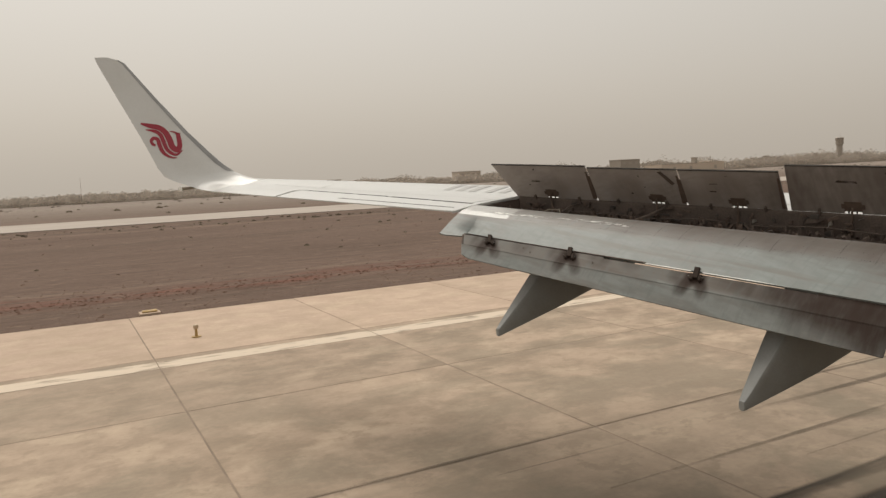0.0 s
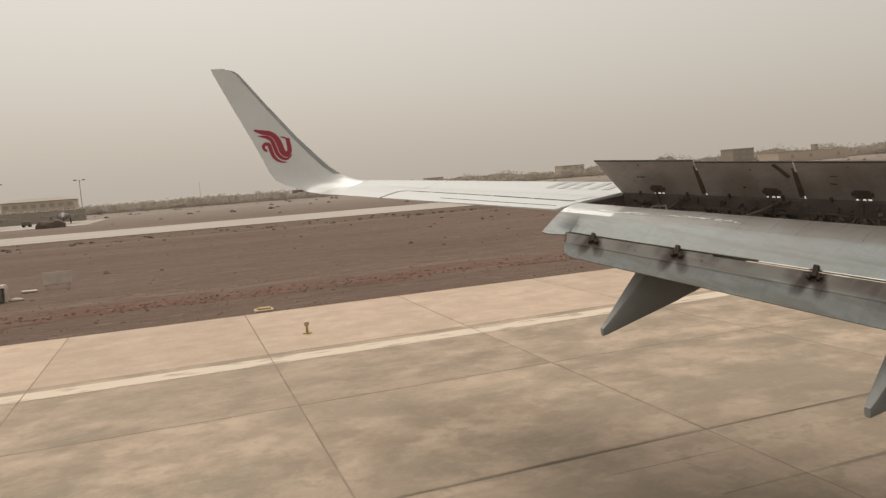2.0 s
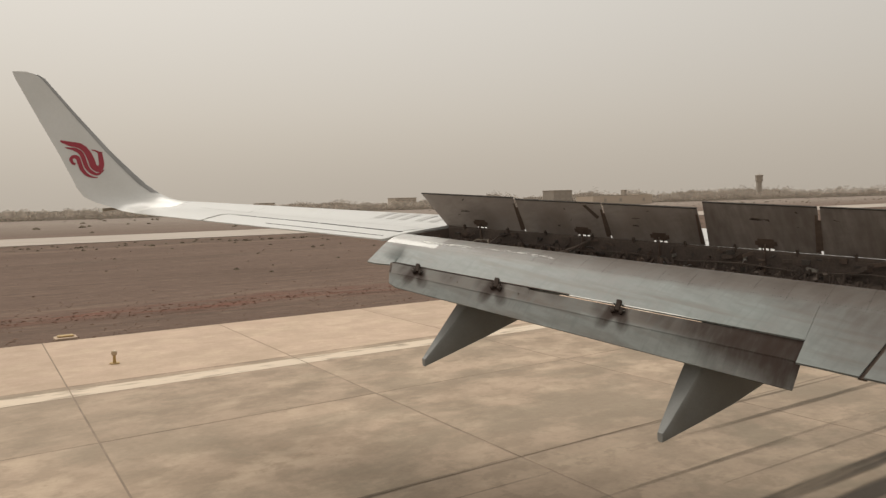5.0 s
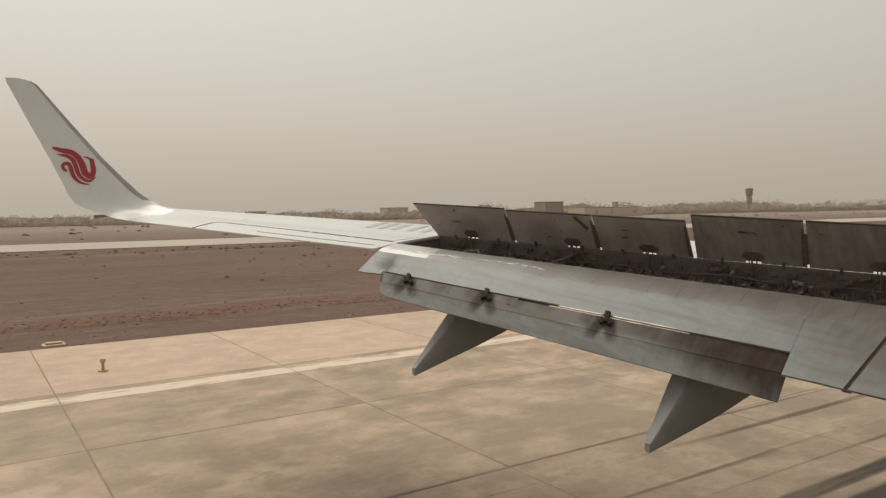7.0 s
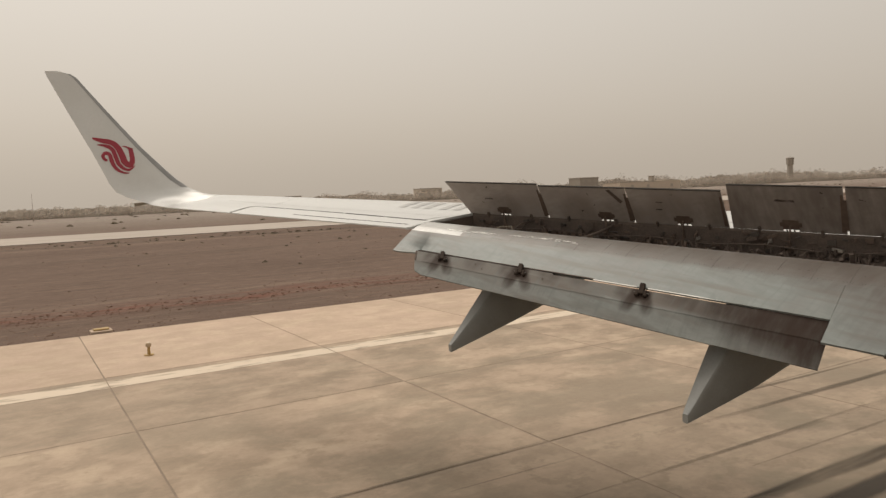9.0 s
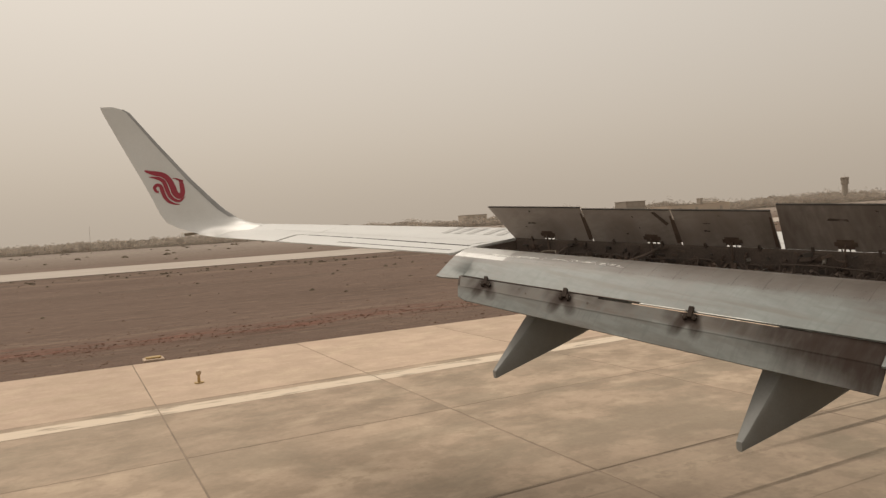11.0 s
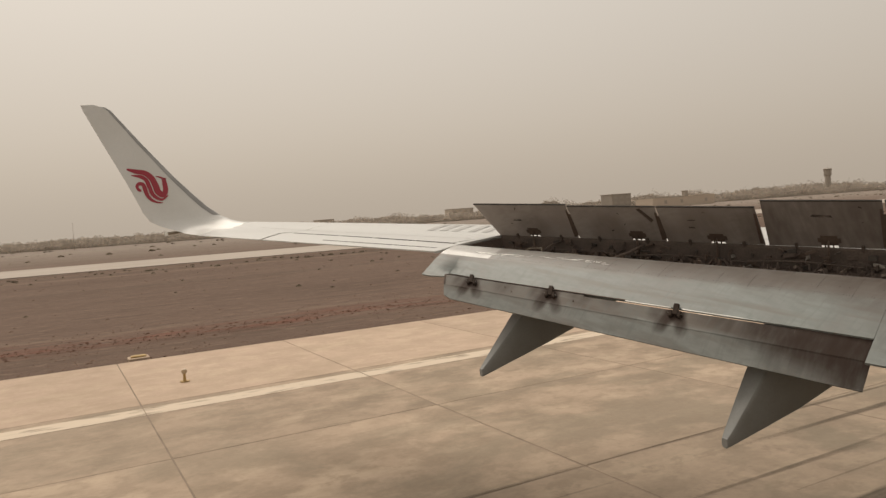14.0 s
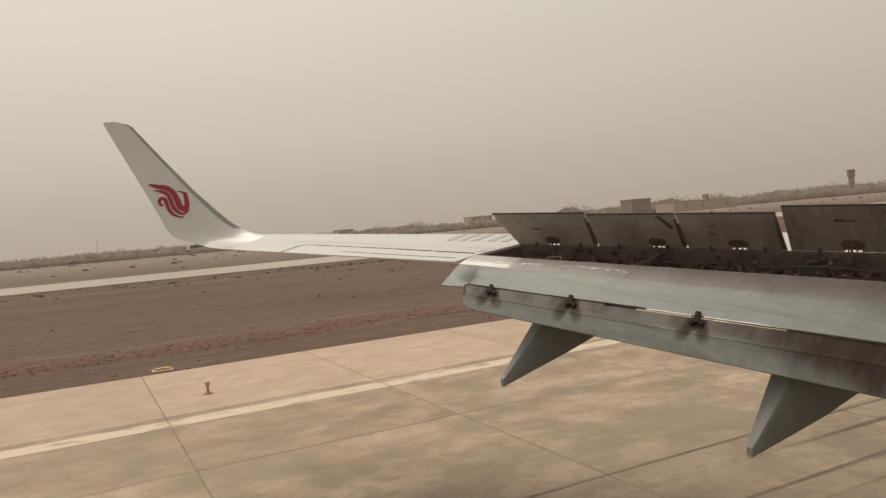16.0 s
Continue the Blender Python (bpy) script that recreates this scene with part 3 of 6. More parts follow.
corner = [(spoiler_hinge(9.21) - 0.01, 9.215), (aileron_hinge(9.24) - 0.005, 9.215), (aileron_hinge(9.06) - 0.02, 9.055), (trail(9.06), 9.056), (trail(9.03) + 0.03, 9.03), (5.12, 9.045)]
loft(bm, [[(x, y, top_z(x, y) - 0.03) for x, y in corner], [(x, y, top_z(x, y)) for x, y in corner]])
part("fixed_trailing_edge", bm, WHITE, airliner)

# aileron with its tab
bm = bmesh.new()


def aileron_ring(y, f0, f1, drop=0.0):
    a, b = aileron_hinge(y) - 0.015, trail(y)
    xs = [lerp(a, b, lerp(f0, f1, k)) for k in (0, 0.25, 0.5, 0.75, 1)]
    return [(x, y, top_z(x, y) - drop) for x in xs] + [(x, y, low_z(x, y) - 0.004 - drop) for x in reversed(xs)]


loft(bm, [aileron_ring(y, 0, 1) for y in (9.06, 10.0, 11.0, 12.0, 12.97)])
aileron = part("aileron", bm, WHITE, airliner, "white aileron", smooth=True)
bm = bmesh.new()
for a, b in ((9.15, 9.9), (10.0, 10.75), (10.85, 11.55), (11.65, 12.2), (12.3, 12.8)):
    loft(bm, [[(aileron_hinge(y) + dx, y, top_z(aileron_hinge(y), y) + dz) for dx, dz in ((-0.016, 0.001), (0.020, 0.004), (0.020, -0.01), (-0.016, -0.01))] for y in (a, b)])
part("hinge_gap", bm, SEAM, aileron)
bm = bmesh.new()
loft(bm, [[(lerp(aileron_hinge(y), trail(y), 0.62) + dx, y, top_z(lerp(aileron_hinge(y), trail(y), 0.62), y) + dz) for dx, dz in ((-0.006, 0.003), (0.006, 0.003), (0.006, -0.01), (-0.006, -0.01))] for y in (9.2, 11.6)])
part("tab_gap", bm, SEAM, aileron)

# winglet: the tip curves up into a swept blade
STATIONS = [  # leading x, trailing x, y, z, lean of the section's upper side towards the fuselage
    (lead(15.001), trail(15.001), 15.001, zw(15.001), 4), (3.78, 2.45, 15.2, 4.130, 14), (3.62, 2.26, 15.36, 4.185, 32), (3.41, 2.02, 15.47, 4.27, 52),
    (3.21, 1.85, 15.54, 4.38, 66), (3.00, 1.75, 15.60, 4.56, 75), (2.79, 1.67, 15.67, 4.80, 78), (2.44, 1.515, 15.80, 5.23, 79), (1.91, 1.215, 15.99, 5.97, 79), (1.44, 0.945, 16.16, 6.66, 79), (1.34, 0.925, 16.17, 6.73, 79), (1.16, 0.91, 16.18, 6.785, 79)]


def blade_ring(st):
    """Section of the winglet: the wing's own section at its root, a thin blade further up."""
    xl, xt, y, z, lean = st
    c, a = xl - xt, radians(lean)
    n = Vector((0, -math.sin(a), math.cos(a)))
    k = min(1.0, c / 1.3)
    th = lerp(1.0, 0.55, min(1, lean / 60)) * k
    root = max(0, 1 - (lean - 4) / 40)
    ring = []
    us = (0, 0.01, 0.03, 0.07, 0.12, 0.2, 0.32, 0.42, 0.5, 0.6, 0.7, 0.86, 1.0)
    for u in us:
        h = table([(0, 0.0), (0.01, 0.03), (0.03, 0.055), (0.07, 0.085), (0.12, 0.1), (0.3, 0.105), (0.6, 0.06), (1.0, 0.005)], u) * th
        ring.append(Vector((xl - u * c, y, z)) + n * lerp(h, table(UPPER, u), root))
    for u in reversed(us[1:-1]):
        h = table([(0, 0), (0.03, 0.03), (0.12, 0.05), (0.4, 0.05), (1.0, 0.004)], u) * th
        low = min(table(LOWER, u) * (0.45 + 0.22 * c), table(UPPER, u) - 0.012)
        ring.append(Vector((xl - u * c, y, z)) + n * lerp(-h, low, root))
    return ring


bm = bmesh.new()
loft(bm, [blade_ring(s) for s in STATIONS])
winglet = part("winglet", bm, WINGLET, airliner, "white upturned winglet with a red emblem", smooth=True)
bm = bmesh.new()
rings = []
for st in STATIONS[4:-1]:
    r = blade_ring(st)
    n = Vector((0, -math.sin(radians(st[4])), math.cos(radians(st[4])))) * 0.004
    f = Vector((0.006, 0, 0))
    rings.append([r[4] + n, r[3] + n, r[2] + n, r[1] + n + f, r[0] + f, r[-1] - n + f, r[-2] - n])
loft(bm, rings)
part("leading_edge", bm, EDGE, winglet, "bare metal leading edge strip", smooth=True)


def blade_point(x, z, lift=0.006):
    """A place on the winglet's inner face."""
    for a, b in zip(STATIONS, STATIONS[1:]):
        if z <= b[3]:
            f = (z - a[3]) / (b[3] - a[3])
            xl, xt, y, lean = (lerp(a[i], b[i], f) for i in (0, 1, 2, 4))
            break
    c, s = xl - xt, radians(lean)
    u = min(max((xl - x) / c, 0), 1)
    h = table([(0, 0.0), (0.01, 0.03), (0.03, 0.055), (0.07, 0.085), (0.12, 0.1), (0.3, 0.105), (0.6, 0.06), (1.0, 0.005)], u) * 0.55 * min(1.0, c / 1.3)
    return Vector((x, y, z)) + Vector((0, -math.sin(s), math.cos(s))) * (h + lift)


def ribbon(bm, control, widths, steps=28):
    """A tapering curved stripe on the winglet through control points (x, z)."""
    pts = [Vector((x, z, 0)) for x, z in control]
    line = []
    for i in range(len(pts) - 1):
        p0, p1, p2, p3 = pts[max(i - 1, 0)], pts[i], pts[i + 1], pts[min(i + 2, len(pts) - 1)]
        for k in range(steps // 4):
            t = k / (steps // 4)
            line.append(0.5 * ((2 * p1) + (p2 - p0) * t + (2 * p0 - 5 * p1 + 4 * p2 - p3) * t * t + (3 * p1 - p0 - 3 * p2 + p3) * t ** 3))
    line.append(pts[-1])
    rows, n = [], len(line) - 1
    for i, p in enumerate(line):
        d = (line[min(i + 1, n)] - line[max(i - 1, 0)]).normalized()
        side = Vector((-d.y, d.x, 0))
        w = table([(k / (len(widths) - 1), v) for k, v in enumerate(widths)], i / n) / 2
        rows.append([blade_point((p + side * w * k).x, (p + side * w * k).y) for k in (1, 0.33, -0.33, -1)])
    loft(bm, rows, caps=False, closed=False)


EMBLEM = (
    ([(1.571, 5.455), (1.723, 5.398), (1.89, 5.351), (1.997, 5.245), (2.055, 5.083), (2.084, 4.955), (2.163, 4.887), (2.223, 4.961), (2.23, 5.087), (2.223, 5.214)], [0.028, 0.078, 0.092, 0.100, 0.106, 0.108, 0.096, 0.086, 0.08, 0.07]),
    ([(1.634, 5.325), (1.801, 5.286), (1.897, 5.208), (1.937, 5.068), (1.97, 4.927), (2.048, 4.831), (2.146, 4.797), (2.261, 4.872)], [0.008, 0.06, 0.07, 0.07, 0.067, 0.057, 0.041, 0.011]),
    ([(1.779, 5.007), (1.736, 5.026), (1.712, 5.095), (1.761, 5.147), (1.829, 5.122), (1.852, 5.014), (1.882, 4.894), (1.949, 4.799), (2.046, 4.745), (2.137, 4.731)], [0.038, 0.048, 0.054, 0.06, 0.067, 0.07, 0.064, 0.051, 0.032, 0.011]),
    ([(2.078, 5.267), (2.15, 5.25), (2.212, 5.215), (2.274, 5.215)], [0.008, 0.03, 0.038, 0.008]),
)
for control, widths in EMBLEM:
    bm = bmesh.new()
    ribbon(bm, control, [w * 1.12 for w in widths])
    part("emblem_band", bm, RED, winglet, "red curved emblem band")

# short joints where the winglet leaves the wing
for control in ([(2.88, 4.268), (3.08, 4.264)], [(2.84, 4.232), (3.14, 4.228)], [(2.97, 4.200), (3.16, 4.197)]):
    bm = bmesh.new()
    ribbon(bm, control, [0.010, 0.008])
    part("root_joint", bm, JOINTLINE, winglet)

# tip lamp
bm = bmesh.new()
loft(bm, [[(x, 15.45 - w, z - h), (x, 15.45 + w, z - h), (x, 15.45 + w, z + h), (x, 15.45 - w, z + h)] for x, w, h, z in ((2.125, 0.045, 0.03, 4.115), (2.25, 0.045, 0.028, 4.12), (2.47, 0.03, 0.016, 4.128), (2.63, 0.01, 0.008, 4.135))])
part("lamp_housing", bm, BRASSY, airliner, "brownish metal tip lamp housing")
bm = bmesh.new()
box(bm, 2.075, 2.13, 15.390, 15.510, 4.076, 4.156)
part("tip_lamp", bm, LENS, airliner, "clear tip lamp lens")


# main flap: a rounded nose, a sooty upper band and a paler lower band
SEAT, AFT = Vector((-0.04, 0.05, 4.18)), 0.93
TOP_A, TOP_B = SEAT.lerp(Vector((5.307, 9.255, 3.505)), AFT), Vector((6.999, 4.117, 2.986))
END_A, END_B = SEAT.lerp(Vector((4.828, 9.115, 3.222)), AFT), Vector((6.247, 3.923, 2.639))


def along(f):
    """Share of the span, with the outboard end drawn aft."""
    return f * AFT / (1 - f + AFT * f)


# brown soot keeps to the upper band and thickens inboard
FLAP_SOOT = []
for f, u, size, depth in ((0.45, 0.1, 0.4, 0.4), (0.58, 0.05, 0.40, 0.55), (0.68, 0.12, 0.35, 0.5), (0.78, 0.1, 0.45, 0.65), (0.88, 0.2, 0.4, 0.5), (0.97, 0.15, 0.55, 0.75), (1.10, 0.25, 0.7, 0.75), (1.25, 0.4, 1.0, 0.75), (1.08, 0.85, 0.6, 0.35), (1.22, 1.0, 0.7, 0.5)):
    f = along(f)
    FLAP_SOOT.append(((TOP_A + (TOP_B - TOP_A) * f).lerp(END_A + (END_B - END_A) * f, u), size, depth))
FLAP = soot_shade_material("grey_flap_with_soot", (0.206, 0.226, 0.216), 0.40, FLAP_SOOT, 1.0, (0.084, 0.066, 0.056), (0.175, 0.172, 0.162), 0.4, [(TOP_A, (TOP_B - TOP_A).normalized(), 0.23, 0.37, 0.85, (0.152, 0.130, 0.115))])


def span(a, b, y):
    f = (y - a.y) / (b.y - a.y)
    return a + (b - a) * f


def flap_ring(f, band, stretch=1.0, skew=0.0, lean=0.0):
    """lean: how far the section slides inboard towards its nose."""
    t, e = TOP_A + (TOP_B - TOP_A) * along(f + lean * 1.34), END_A + (END_B - END_A) * along(f + lean * 0.34)
    d = e - t
    h = (TOP_B - TOP_A).normalized()
    n = d.cross(h).normalized()
    if n.z < 0:
        n = -n
    if band == "upper":
        prof = [(-0.30, -0.20), (-0.28, -0.10), (-0.18, -0.03), (-0.06, 0.0), (0.0, 0.012), (0.12, 0.035), (0.3, 0.055), (0.43, 0.058)]
    else:
        prof = [(0.43, 0.058), (0.6, 0.045), (0.8, 0.022), (1.0, 0.0)]
    if stretch > 1.25:    # the inboard panel runs on past the aft flap's edge
        prof = prof + [(stretch, -0.045)] if band == "lower" else prof
    else:
        prof = [(u if u <= 0.43 else 0.43 + (u - 0.43) * (stretch - 0.43) / 0.57, v) for u, v in prof]
    out = Vector((-0.08, 0.27, 0.020)) * skew
    over = [t + d * u + n * v + out * max(u, 0) for u, v in prof]
    under = [t + d * u + n * (v - 0.02 - 0.10 * max(0, 1 - u)) + out * max(u, 0) for u, v in reversed(prof)]
    return over + under


flap = new("main_flap")
flap.parent = airliner
tagged(flap, "lowered main flap with a sooty upper band")
FS = [0.05, 0.12, 0.25, 0.4, 0.55, 0.7, 0.85, 1.0]
bm = bmesh.new()
loft(bm, [flap_ring(f, "upper") for f in (0.1155, 0.14, 0.18)] + [flap_ring(f, "upper") for f in FS[2:]] + [flap_ring(1.094, "upper", 1.0, 0.0, 0.040)])
part("upper_panel", bm, FLAP, flap, "sooty bare metal panel", smooth=True)
bm = bmesh.new()
loft(bm, [flap_ring(-0.045, "upper", 1.0, 0.35), flap_ring(-0.03, "upper", 1.0, 0.2)] + [flap_ring(f, "upper") for f in (0.02, 0.06, 0.115)])
part("end_cap", bm, CAP, flap, "paler outboard end cap", smooth=True)
bm = bmesh.new()
loft(bm, [flap_ring(-0.045, "lower", 1.16, 0.35), flap_ring(-0.03, "lower", 1.18, 0.2), flap_ring(0.022, "lower", 1.12)] + [flap_ring(f, "lower") for f in [0.024] + FS])
part("lower_panel", bm, FLAP, flap, "pale grey painted panel", smooth=True)
bm = bmesh.new()
loft(bm, [flap_ring(1.0005, "lower", 1.34), flap_ring(1.05, "lower", 1.34), flap_ring(1.094, "lower", 1.34, 0.0, 0.040)])
part("inboard_panel", bm, FLAP, flap, "pale grey painted panel", smooth=True)

# inboard continuation of the flap, longer aft
inner_flap = new("inner_flap")
inner_flap.parent = airliner
bm = bmesh.new()
loft(bm, [flap_ring(1.101, "upper", 1.0, 0.0, 0.040), flap_ring(1.40, "upper")])
part("upper_panel", bm, FLAP, inner_flap, smooth=True)
bm = bmesh.new()
loft(bm, [flap_ring(1.101, "lower", 1.34, 0.0, 0.040), flap_ring(1.40, "lower", 1.36)])
part("lower_panel", bm, FLAP, inner_flap, smooth=True)

# added dark strip behind the open gap, coloured as its shade
bm = bmesh.new()
loft(bm, [[p + Vector((0.01, 0, -0.022)) for p in flap_ring(f, "lower", 1.33, 0.0, 0.040)] for f in (1.091, 1.104)])
part("gap_seal", bm, RUSTY, inner_flap, "dark brown strip filling the gap")

# aft flap segment
AU_A, AU_B = SEAT.lerp(Vector((4.845, 9.03, 3.215)), AFT), Vector((6.33, 3.93, 2.665))
AL_A, AL_B = SEAT.lerp(Vector((4.62, 8.745, 2.923)), AFT), Vector((5.973, 3.884, 2.23))


def aft_ring(f, u0, u1, kink=0.03):
    f = along(f)
    t, e = AU_A + (AU_B - AU_A) * f, AL_A + (AL_B - AL_A) * f
    d = e - t
    n = d.cross(AU_B - AU_A).normalized()
    if n.x > 0:
        n = -n
    us = [lerp(u0, u1, k) for k in (0, 0.33, 0.66, 1)]
    bulge = [(-0.10, -0.06), (0, -0.01), (0.1, 0.02), (0.5, kink), (1.0, 0.0)]
    over = [t + d * u + n * table(bulge, u) for u in us]
    under = [t + d * u + n * (table(bulge, u) - 0.015 - 0.07 * (1 - u)) for u in reversed(us)]
    return over + under


# soot gathers below the hinges of the aft flap and at its inboard end
SOOTY = []
for f in (along(0.092), along(0.338), along(0.645)):
    t, e = AU_A + (AU_B - AU_A) * f, AL_A + (AL_B - AL_A) * f
    h, d = (AU_B - AU_A).normalized(), (e - t).normalized()
    SOOTY += [(t + d * 0.07, 0.16, 1.0), (t + d * 0.10 - h * 0.14, 0.20, 0.6)]
    for k in range(5):    # two streaks that fan out behind the bracket
        SOOTY += [(t + d * (0.11 + 0.045 * k) - h * (0.03 + 0.028 * k), 0.105, 0.95 - 0.11 * k), (t + d * (0.11 + 0.045 * k) + h * (0.03 + 0.016 * k), 0.095, 0.95 - 0.12 * k)]
for f, u, size, depth in ((0.78, 0.10, 0.40, 0.55), (0.85, 0.15, 0.45, 0.85), (0.91, 0.2, 0.46, 0.95), (0.98, 0.25, 0.55, 1.0), (1.00, 0.75, 0.50, 0.75), (0.88, 0.75, 0.35, 0.3), (0.72, 0.05, 0.25, 0.4), (0.50, 0.03, 0.2, 0.4), (0.42, 0.1, 0.2, 0.45), (0.2, 0.1, 0.22, 0.4)):
    f = along(f)
    SOOTY.append(((AU_A + (AU_B - AU_A) * f).lerp(AL_A + (AL_B - AL_A) * f, u), size, depth))
GRIME = soot_shade_material("grimy_aft_flap", (0.232, 0.244, 0.233), 0.65, SOOTY, 1.0, (0.040, 0.026, 0.020), (0.214, 0.212, 0.200), 0.15, [(AU_A, (AU_B - AU_A).normalized(), 0.20, 0.275, 0.85, (0.158, 0.140, 0.125))])
aft = new("aft_flap")
aft.parent = airliner
tagged(aft, "grey aft flap segment with grimy brown upper band")
bm = bmesh.new()
loft(bm, [aft_ring(f, u0, 0.52) for f, u0 in ((0, -0.1), (0.2, -0.1), (0.425, -0.1), (0.427, 0.15), (0.6, 0.15), (0.75, 0.15), (0.872, 0.15), (0.874, -0.1), (0.94, -0.1), (1.0, -0.1))])
part("upper_panel", bm, GRIME, aft, "grimy brown-stained panel", smooth=True)
# added pale strip: light through the slot is put into its colour
bm = bmesh.new()
for f0, f1 in ((0.53, 0.632), (0.658, 0.872)):
    rows = []
    for k in range(5):
        r = aft_ring(lerp(f0, f1, k / 4), 0.080, 0.108)
        up = Vector((-0.012, 0, 0.006))
        rows.append([r[0] + up, r[3] + up, r[3] - up, r[0] - up])
    loft(bm, rows)
part("slot_lip", bm, BRIGHT, aft, "bright strip standing for light through the slot")
# a dark strip painted as the slot's shadow, and the aft flap's dark outboard end
bm = bmesh.new()
rows = []
for k in range(9):
    r = aft_ring(lerp(0.0, 0.53, k / 8), 0.040, 0.076)
    up = Vector((-0.014, 0, 0.007))
    rows.append([r[0] + up, r[3] + up, r[3] - up, r[0] - up])
loft(bm, rows)
part("slot_gap", bm, DARK, aft)
bm = bmesh.new()
loft(bm, [aft_ring(-0.007, -0.06, 0.50), aft_ring(-0.001, -0.06, 0.50)])
part("end_rib", bm, DARK, aft)
bm = bmesh.new()
loft(bm, [aft_ring(-0.006, 0.52, 0.90)] + [aft_ring(f, 0.52, 1.0) for f in (0.018, 0.2, 0.4, 0.6, 0.8, 1.0)])
part("lower_panel", bm, GRIME, aft, "pale grey panel", smooth=True)

bm = bmesh.new()
rows = []
for k in range(9):
    r = aft_ring(lerp(0.02, 0.99, k / 8), 0.512, 0.530)
    up = Vector((-0.003, 0, 0.002))
    rows.append([r[0], r[0] + up, r[3] + up * 0.8, r[3]])
loft(bm, rows)
part("ledge", bm, GRIME, aft)


for f, u in ((0.20, 0.22), (0.222, 0.34), (0.40, 0.30)):
    r = aft_ring(f, u, u + 0.05)
    q = aft_ring(f + 0.003, u, u + 0.05)
    up = Vector((-0.004, 0, 0.003))
    bm = bmesh.new()
    loft(bm, [[r[0] + up, r[3] + up, r[3], r[0]], [q[0] + up, q[3] + up, q[3], q[0]]])
    part("drain_slot", bm, DARK, aft)

# flap hinge brackets with soot streaks
def bracket(f):
    f = along(f)
    t, e = AU_A + (AU_B - AU_A) * f, AL_A + (AL_B - AL_A) * f
    d = (e - t).normalized()
    h = (AU_B - AU_A).normalized()
    n = d.cross(h).normalized()
    if n.x > 0:
        n = -n
    m = Matrix((h, d, n)).transposed().to_4x4()
    m = m @ Matrix.Scale(1.30, 4)
    m.translation = t + d * 0.085 + n * 0.022
    holder = new("hinge_bracket")
    holder.parent = airliner
    bm = bmesh.new()
    box(bm, -0.022, 0.022, -0.062, 0.04, 0.0, 0.028, m)
    bmesh.ops.bevel(bm, geom=list(bm.edges), offset=0.006, segments=1, affect='EDGES')
    part("lug", bm, BLACKENED, holder)
    for s in (-1, 1):
        bm = bmesh.new()
        box(bm, s * 0.036 - 0.017, s * 0.036 + 0.017, 0.0, 0.062, 0.0, 0.028, m)
        bmesh.ops.bevel(bm, geom=list(bm.edges), offset=0.009, segments=2, affect='EDGES')
        part("fork", bm, BLACKENED, holder, smooth=True)
    bm = bmesh.new()
    tube(bm, [m @ Vector((-0.062, 0.03, 0.016)), m @ Vector((0.062, 0.03, 0.016))], 0.010)
    part("pin", bm, DIM_STEEL, holder)


for f in (0.092, 0.338, 0.645):
    bracket(f)

# rivets along the flap's ridge and chips of bare metal near its outboard end
rng = random.Random(31)
bm = bmesh.new()
for row, (i0, g, count, miss) in enumerate(((6, 0.55, 210, 0.30), (5, 0.45, 130, 0.70))):
    for k in range(count):
        if rng.random() < miss:
            continue
        r = flap_ring(lerp(0.13, 1.14, k / count), "upper")
        p = r[i0].lerp(r[i0 + 1], g + rng.uniform(-0.03, 0.03)) + Vector((-0.001, 0, 0.003))
        q = rng.uniform(0.002, 0.004)
        v = [bm.verts.new(p + Vector(o)) for o in ((-q, -q, -q * 0.4), (q, -q, q * 0.4), (q, q, q * 0.4), (-q, q, -q * 0.4))]
        bm.faces.new(v)
tagged(part("rivets", bm, SEAM, flap), kind="stuff")
for k in range(110):
    f = 0.07 + 0.40 * rng.random() ** 1.6
    u = 0.35 + 0.25 * math.sin(f * 14) + rng.uniform(-0.22, 0.22)
    r = flap_ring(f, "upper")
    p, d = r[5].lerp(r[6], u), (r[6] - r[5]).normalized()
    h = (TOP_B - TOP_A).normalized()
    n = d.cross(h).normalized()
    n = n if n.z > 0 else -n
    a, c = rng.choice((0.004, 0.007, 0.012, 0.03, 0.05)) * rng.uniform(0.7, 1.4), rng.uniform(0.002, 0.006)
    bm = bmesh.new()
    slab_between(bm, [p - h * a - d * c + n * 0.003, p + h * a * 0.8 - d * c * 0.4 + n * 0.003, p + h * a + d * c + n * 0.003, p - h * a * 0.7 + d * c * 0.8 + n * 0.003], 0.001, n)
    part("paint_chip", bm, LENS, flap)


# chordwise joints on the flap's upper band
for k in range(17):
    f = 0.15 + 0.061 * k + rng.uniform(-0.006, 0.006)
    rows = []
    for s in (0.0, 0.0022):
        r = flap_ring(f + s, "upper")
        rows.append([p + Vector((-0.001, 0, 0.0022)) for p in r[2:8]])
    bm = bmesh.new()
    loft(bm, rows, caps=False, closed=False)
    part("band_joint", bm, JOINTLINE, flap)


